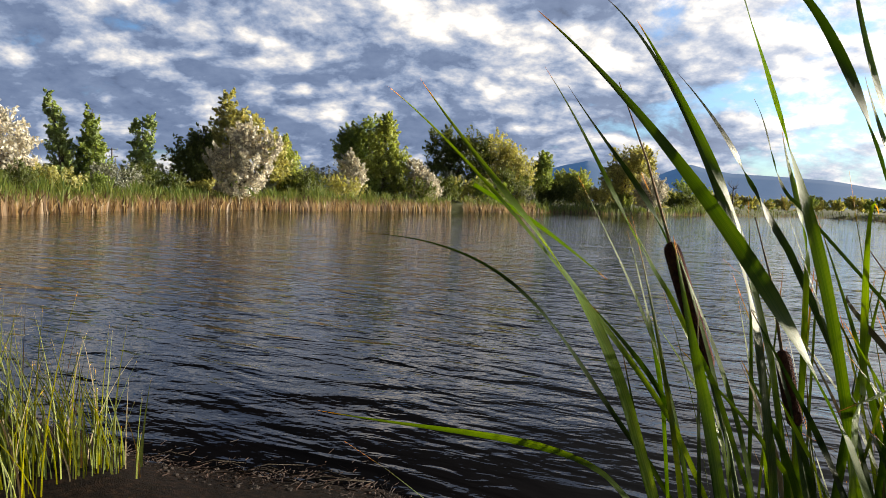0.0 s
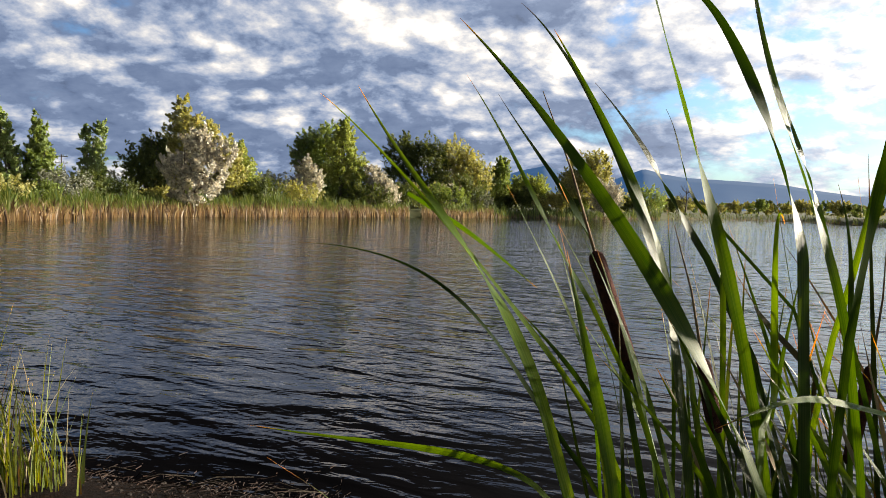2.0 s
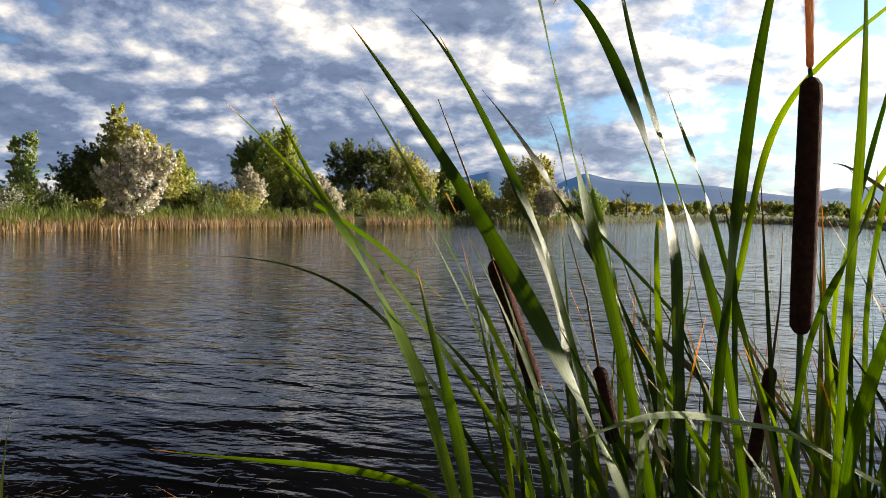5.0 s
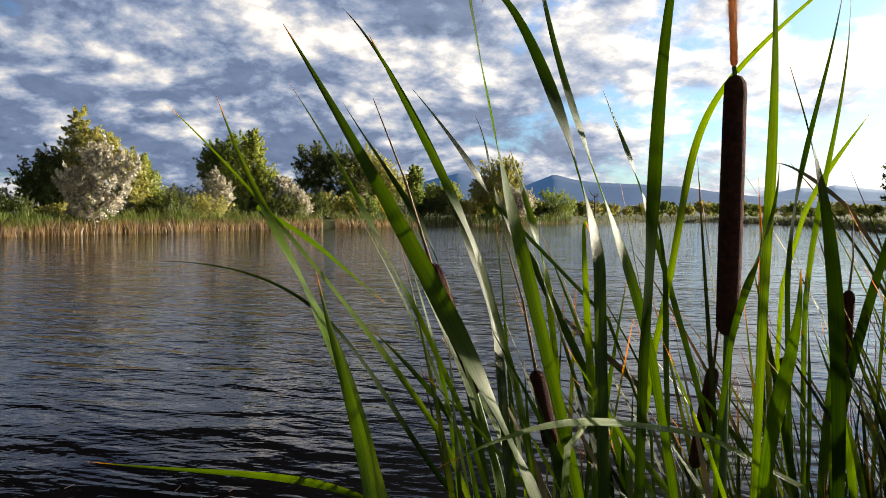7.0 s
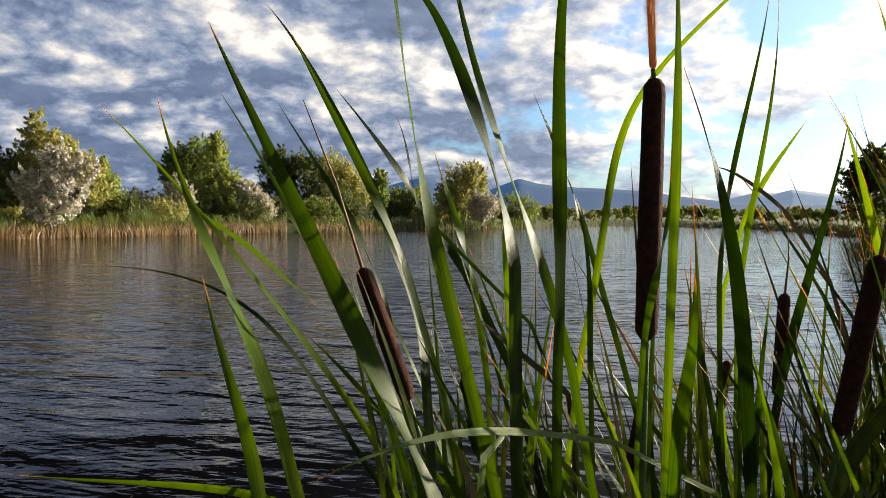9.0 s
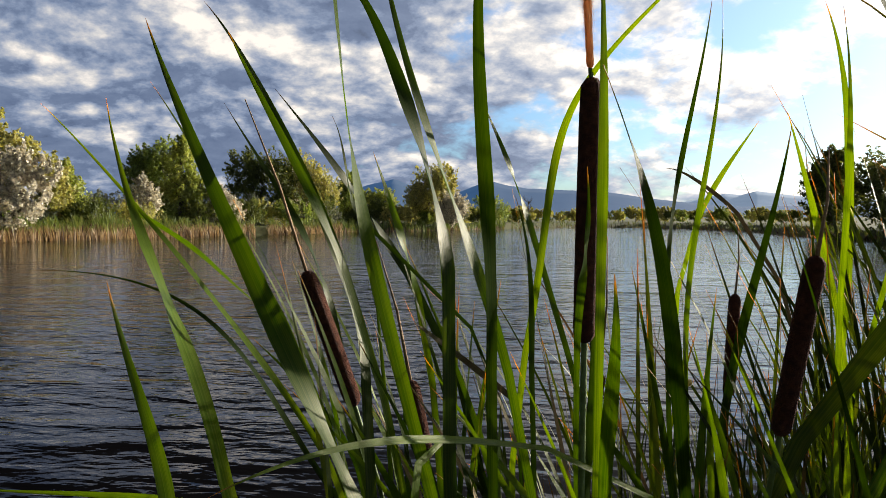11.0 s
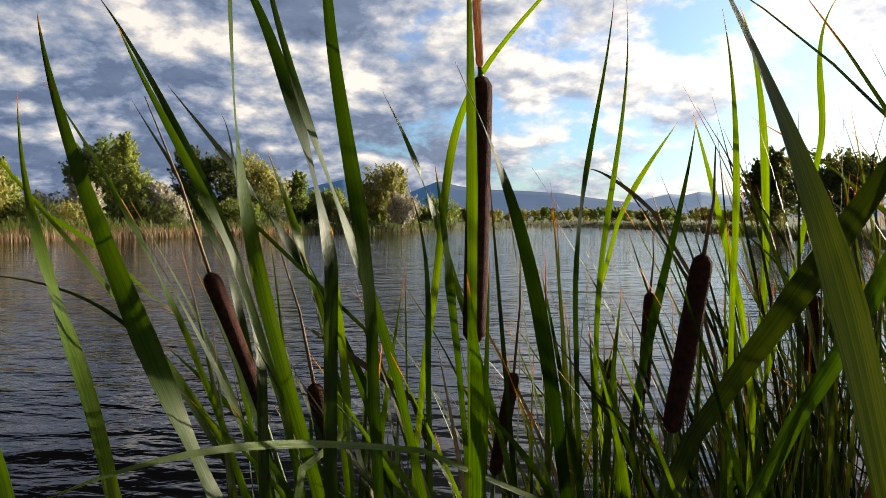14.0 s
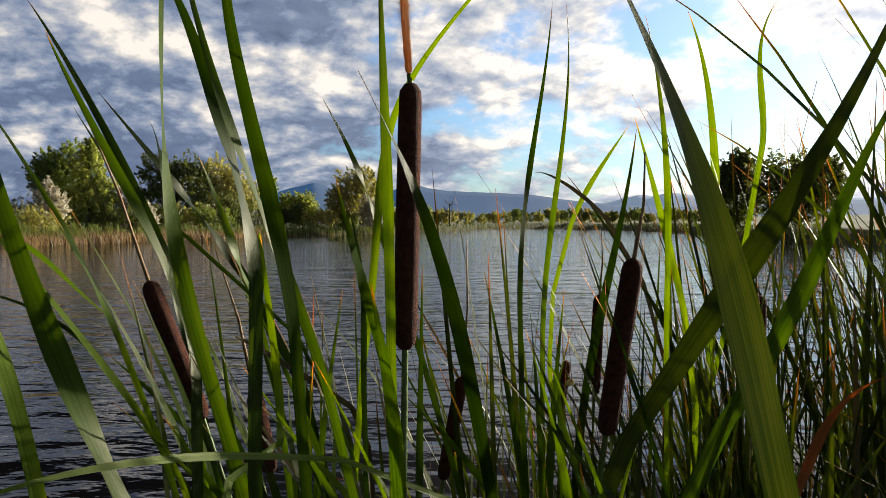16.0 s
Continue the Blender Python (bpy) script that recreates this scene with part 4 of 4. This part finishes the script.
blade(cattail_5, (0.782, 0.902, 1.143), (0.801, 0.891, 1.272), (0.811, 0.856, 1.397), (0.813, 0.819, 1.520), 0.0136, 7, 10)
blade(cattail_5, (0.880, 0.822, 1.306), (0.868, 0.835, 1.384), (0.851, 0.843, 1.461), (0.833, 0.853, 1.540), 0.0104, 4, 10)
# these two broad blades take the darker copy, so they read as shaded
blade(cattail_6, (0.538, 0.300, 1.293), (0.530, 0.317, 1.375), (0.528, 0.351, 1.455), (0.504, 0.388, 1.555), 0.0216, 38, 30, LEAF_SHADED)
blade(cattail_6, (0.669, 0.619, 1.219), (0.708, 0.533, 1.359), (0.725, 0.453, 1.471), (0.734, 0.403, 1.562), 0.0322, 43, 20, LEAF_SHADED)
blade(cattail_6, (0.730, 0.563, 1.246), (0.778, 0.540, 1.340), (0.806, 0.515, 1.430), (0.829, 0.479, 1.522), 0.0182, 2, 20)
blade(cattail_6, (0.726, 0.641, 1.342), (0.707, 0.613, 1.429), (0.671, 0.571, 1.503), (0.630, 0.533, 1.565), 0.0069, 9, 40)
blade(cattail_6, (0.755, 0.516, 1.191), (0.774, 0.514, 1.229), (0.792, 0.507, 1.262), (0.818, 0.487, 1.288), 0.0098, 14, 20, LEAF_RUST)
blade(cattail_7, (0.977, 1.273, 1.406), (1.012, 1.272, 1.471), (1.052, 1.269, 1.529), (1.090, 1.258, 1.586), 0.0110, 9, 10)
blade(cattail_7, (0.955, 1.122, 1.418), (0.934, 1.145, 1.448), (0.894, 1.165, 1.481), (0.849, 1.160, 1.491), 0.0084, 18, 10, LEAF_DRY)
blade(cattail_7, (1.060, 0.889, 1.507), (1.055, 0.883, 1.572), (1.044, 0.874, 1.638), (1.047, 0.847, 1.696), 0.0102, 9, 40)
blade(cattail_7, (1.302, 1.276, 1.363), (1.281, 1.257, 1.515), (1.242, 1.229, 1.660), (1.180, 1.205, 1.788), 0.0177, 9, 10)
rng = np.random.default_rng(44)
for plant, many in ((cattail_1, 5), (cattail_2, 11), (cattail_3, 11), (cattail_4, 9), (cattail_5, 9), (cattail_6, 6)):
    x, y, _ = plant.location
    for i in range(many):
        lean, away = rng.uniform(-0.17, 0.05), rng.uniform(-0.05, 0.12)
        x0, y0, top = x + rng.uniform(-0.05, 0.05), y + rng.uniform(-0.03, 0.10), rng.uniform(1.22, 1.44)
        p = [(x0 + lean * k ** 1.4, y0 + away * k, 1.06 + (top - 1.06) * k) for k in (0.0, 1 / 3, 2 / 3, 1.0)]
        blade(plant, *p, rng.uniform(0.005, 0.010), rng.uniform(-30, 55), rng.uniform(-40, 60), LEAF_DRY if rng.uniform() < 0.06 else None, turn=rng.uniform(-20, 75), at=rng.uniform(0.1, 0.7))
seed_head(cattail_2, (0.322, 0.920, 1.200), (0.269, 0.928, 1.355), 0.0104, (0.205, 0.955, 1.548))
seed_head(cattail_2, (0.381, 0.812, 1.165), (0.368, 0.830, 1.246), 0.0086, (0.335, 0.840, 1.390))
seed_head(cattail_4, (0.461, 0.606, 1.315), (0.474, 0.622, 1.524), 0.0092, None)
seed_head(cattail_5, (0.608, 0.942, 1.089), (0.643, 0.960, 1.214), 0.0085, (0.650, 0.955, 1.390))
seed_head(cattail_5, (0.642, 0.612, 1.228), (0.650, 0.580, 1.382), 0.0088, (0.668, 0.590, 1.470))
seed_head(cattail_7, (0.876, 1.027, 1.154), (0.895, 1.041, 1.302), 0.0088, (0.905, 1.050, 1.400))
seed_head(cattail_7, (1.066, 0.905, 1.195), (1.078, 0.914, 1.304), 0.0110, None)
seed_head(cattail_7, (1.055, 1.466, 1.016), (1.078, 1.477, 1.117), 0.0105, None)
v, f = capsule((0.060, 0.312, 0.812), (0.078, 0.305, 0.820), 0.007, 8, 7, 0.5, 9)
tagged(add_mesh("seed_fluff", v, f, WHITE_FLUFF, cattail_7, True), "tuft of white down beside a seed head")
pollen_spike(cattail_4, (0.474, 0.622, 1.524), (0.473, 0.623, 1.531), (0.466, 0.618, 1.625), 0.0058)


# ---- the thicket of cattails along the bank, further off ----
def thicket_plant(x, y, h, n, seed, wide=0.010):
    rng = np.random.default_rng(seed)
    az = math.degrees(math.atan2(x, y))
    z0 = max(-0.2, ground_height(az, math.hypot(x, y)))
    p = thing("cattail", (x, y, z0), "green cattail in the dense backlit thicket, which runs on unseen for shade", "cattail", "cattails in the thicket")
    for i in range(n):
        a = rng.uniform(0, 2 * math.pi)
        lean = rng.uniform(0.02, 0.26) * h
        hh = h * rng.uniform(0.55, 1.05)
        dx, dy = math.cos(a) * lean - 0.05 * h, math.sin(a) * lean
        low = (x + dx * 0.25, y + dy * 0.25, z0 + hh * 0.45)
        mid = (x + dx * 0.6, y + dy * 0.6, z0 + hh * 0.76)
        bend = rng.uniform(0.75, 1.2)
        tip = (x + dx * bend * 1.1, y + dy * bend * 1.1, z0 + hh * (1.0 if bend < 1.15 else 0.95))
        # thicket blades carry their shade in the darker leaf colour
        leaf(p, low, mid, tip, wide * rng.uniform(0.7, 1.25), rng.uniform(0, 180), rng.uniform(-50, 70), LEAF_DRY if rng.uniform() < 0.04 else LEAF_SHADED, 11)
    return p


rng = np.random.default_rng(77)
# past about 50 degrees these stand out of view, taller, to shade the rest
for i in range(150):
    az = rng.uniform(38.5, 70)
    d = rng.uniform(0.95, 3.2)
    x, y, _ = polar(az, d)
    x += 0.25
    h = rng.uniform(1.02, 1.22) + (0.16 if i % 10 == 0 else 0) + 0.30 * min(1.0, max(0.0, (az - 45) / 11)) + 0.05 * (d - 1)
    thicket_plant(x, y, h, 8, 900 + i, 0.0078)
# unseen cattails added to block the low sun and shade nearer blades
for i in range(64):
    az = rng.uniform(50, 76)
    d = rng.uniform(2.4, 5.0)
    x, y, _ = polar(az, d)
    thicket_plant(x, y, rng.uniform(1.25, 1.6), 9, 1500 + i, 0.0095)
for i in range(34):
    az = rng.uniform(24, 42)
    d = rng.uniform(0.8, 1.9)
    x, y, _ = polar(az, d)
    thicket_plant(x + 0.2, y, rng.uniform(1.0, 1.3), 6, 1200 + i, 0.0075)
for i in range(8):
    az = rng.uniform(8, 27)
    d = rng.uniform(0.75, 1.3)
    x, y, _ = polar(az, d)
    thicket_plant(x + 0.2, y, rng.uniform(1.02, 1.22), 4, 1300 + i, 0.008)


# ---- tufts of fine grass on the near shore ----
def grass_tuft(x, y, h, n, spread, seed):
    rng = np.random.default_rng(seed)
    z0 = ground_height(math.degrees(math.atan2(x, y)), math.hypot(x, y)) - 0.02
    p = thing("grass_tuft", (x, y, z0), "tuft of tall fine green shore grass", "grass", "grass tufts on the near shore")
    for i in range(n):
        r, a = spread * math.sqrt(rng.uniform()), rng.uniform(0, 2 * math.pi)
        bx, by = x + r * math.cos(a), y + r * math.sin(a)
        hh = h * rng.uniform(0.35, 1.0) * (1.3 if rng.uniform() < 0.08 else 1)
        lx, ly = rng.normal() * 0.17 * hh - 0.10 * hh, rng.normal() * 0.17 * hh
        pts = [(bx + lx * s ** 1.7 * 1.3, by + ly * s ** 1.7 * 1.3, z0 + hh * s * (1 - 0.08 * s)) for s in (k / 7 for k in range(8))]
        w = rng.uniform(0.004, 0.009)
        put_leaf(p, pts, [w * max(0.05, 1 - (k / 7) ** 2) for k in range(8)], [rng.uniform(-60, 60)] * 8, GRASS if rng.uniform() > 0.1 else LEAF_DRY, "blade")


for i, (az, d, h, n, s) in enumerate([(-31.5, 3.9, 0.85, 60, 0.14), (-29.8, 3.7, 0.80, 60, 0.14), (-28.6, 3.85, 0.62, 45, 0.12), (-26.6, 3.75, 0.62, 60, 0.14), (-25.0, 3.8, 0.52, 55, 0.13), (-23.4, 3.8, 0.40, 36, 0.12), (-33.5, 3.6, 0.9, 60, 0.16), (-30.5, 3.4, 0.6, 50, 0.15)]):
    x, y, _ = polar(az, d * 0.87)
    grass_tuft(x, y, 0.87 * h + 0.15, int(0.62 * n), s, 500 + i)


# ---- stones, twigs and litter at the waterline ----
def pebble(x, y, r, seed):
    rng = np.random.default_rng(seed)
    bm = bmesh.new()
    bmesh.ops.create_icosphere(bm, subdivisions=2, radius=r)
    for v in bm.verts:
        v.co *= 1 + 0.5 * noise.noise(v.co / r * 1.3 + Vector((seed, 0, 0)))
        v.co.z *= 0.45
    me = bpy.data.meshes.new("pebble")
    bm.to_mesh(me)
    bm.free()
    me.materials.append(STONE)
    ob = new("pebble", me)
    z0 = ground_height(math.degrees(math.atan2(x, y)), math.hypot(x, y))
    ob.location = (x, y, z0 + r * 0.25)
    ob.rotation_euler = (0, 0, rng.uniform(0, 6))
    tagged(ob, "small grey-brown pebble on the wet shore", "pebble", "pebbles at the waterline")


TWIG = material("wet_twig", [(0.04, 0.028, 0.018), (0.12, 0.09, 0.06)], 40, 0.8, 0.3)
STONE = material("shore_stone", [(0.016, 0.012, 0.009), (0.05, 0.036, 0.027), (0.12, 0.09, 0.07)], 14, 0.8, 0.5)
rng = np.random.default_rng(31)
for i in range(150):
    az = rng.uniform(-30, -6)
    d = along(NEAR_SHORE, az) - rng.uniform(-0.10, 0.55)
    x, y, _ = polar(az, d)
    pebble(x, y, 0.004 + 0.011 * rng.uniform() ** 2.5, i)
for i in range(9):
    az = rng.uniform(-22, -8)
    d = along(NEAR_SHORE, az) - rng.uniform(0.0, 0.35)
    x, y, _ = polar(az, d)
    z0 = ground_height(az, d)
    a, ln = rng.uniform(-0.5, 0.5), rng.uniform(0.15, 0.5)
    v, f = tube([(-ln / 2 * math.cos(a), -ln / 2 * math.sin(a), 0), (0.02, 0.07, 0.02), (ln / 2 * math.cos(a), ln / 2 * math.sin(a), 0.01)], [0.0025, 0.003, 0.0012], 5)
    ob = add_mesh("twig", v, f, TWIG, None, True)
    ob.location = (x, y, z0 + 0.004)
    tagged(ob, "dead pale twig lying at the waterline", "twig", "twigs at the waterline")


def shore_litter(name, count, label):
    """Broken dead stems and leaf scraps lying along the waterline."""
    rng = np.random.default_rng(91)
    verts, faces = [], []
    for i in range(count):
        az = rng.uniform(-30, -2)
        d = along(NEAR_SHORE, az) - rng.normal(0.12, 0.20)
        x, y, _ = polar(az, d)
        z0 = max(0.0, ground_height(az, d)) + rng.uniform(0.002, 0.014)
        a, ln, w = rng.uniform(0, 6.28), 0.015 + 0.10 * rng.uniform() ** 3, rng.uniform(0.0008, 0.0028)
        ux, uy, rise = math.cos(a) * ln / 2, math.sin(a) * ln / 2, rng.normal() * 0.10 * ln
        wx, wy, k = -math.sin(a) * w, math.cos(a) * w, len(verts)
        for e, h in ((-1, 0.0), (1, rise)):
            verts += [(x + e * ux - wx, y + e * uy - wy, z0 + h), (x + e * ux + wx, y + e * uy + wy, z0 + h), (x + e * ux, y + e * uy, z0 + h + 1.3 * w)]
        faces += [(k, k + 1, k + 4, k + 3), (k + 1, k + 2, k + 5, k + 4), (k + 2, k, k + 3, k + 5), (k, k + 2, k + 1), (k + 3, k + 4, k + 5)]
    tagged(add_mesh(name, verts, faces, LITTER), label, "plant litter", "", "stuff")


LITTER = material("dead_stem_litter", [(0.010, 0.004, 0.002), (0.030, 0.013, 0.007), (0.085, 0.045, 0.025)], 9.0, 0.85, 0, 0, 0.9)
shore_litter("shore_litter", 900, "wet red-brown dead stems littering the waterline")
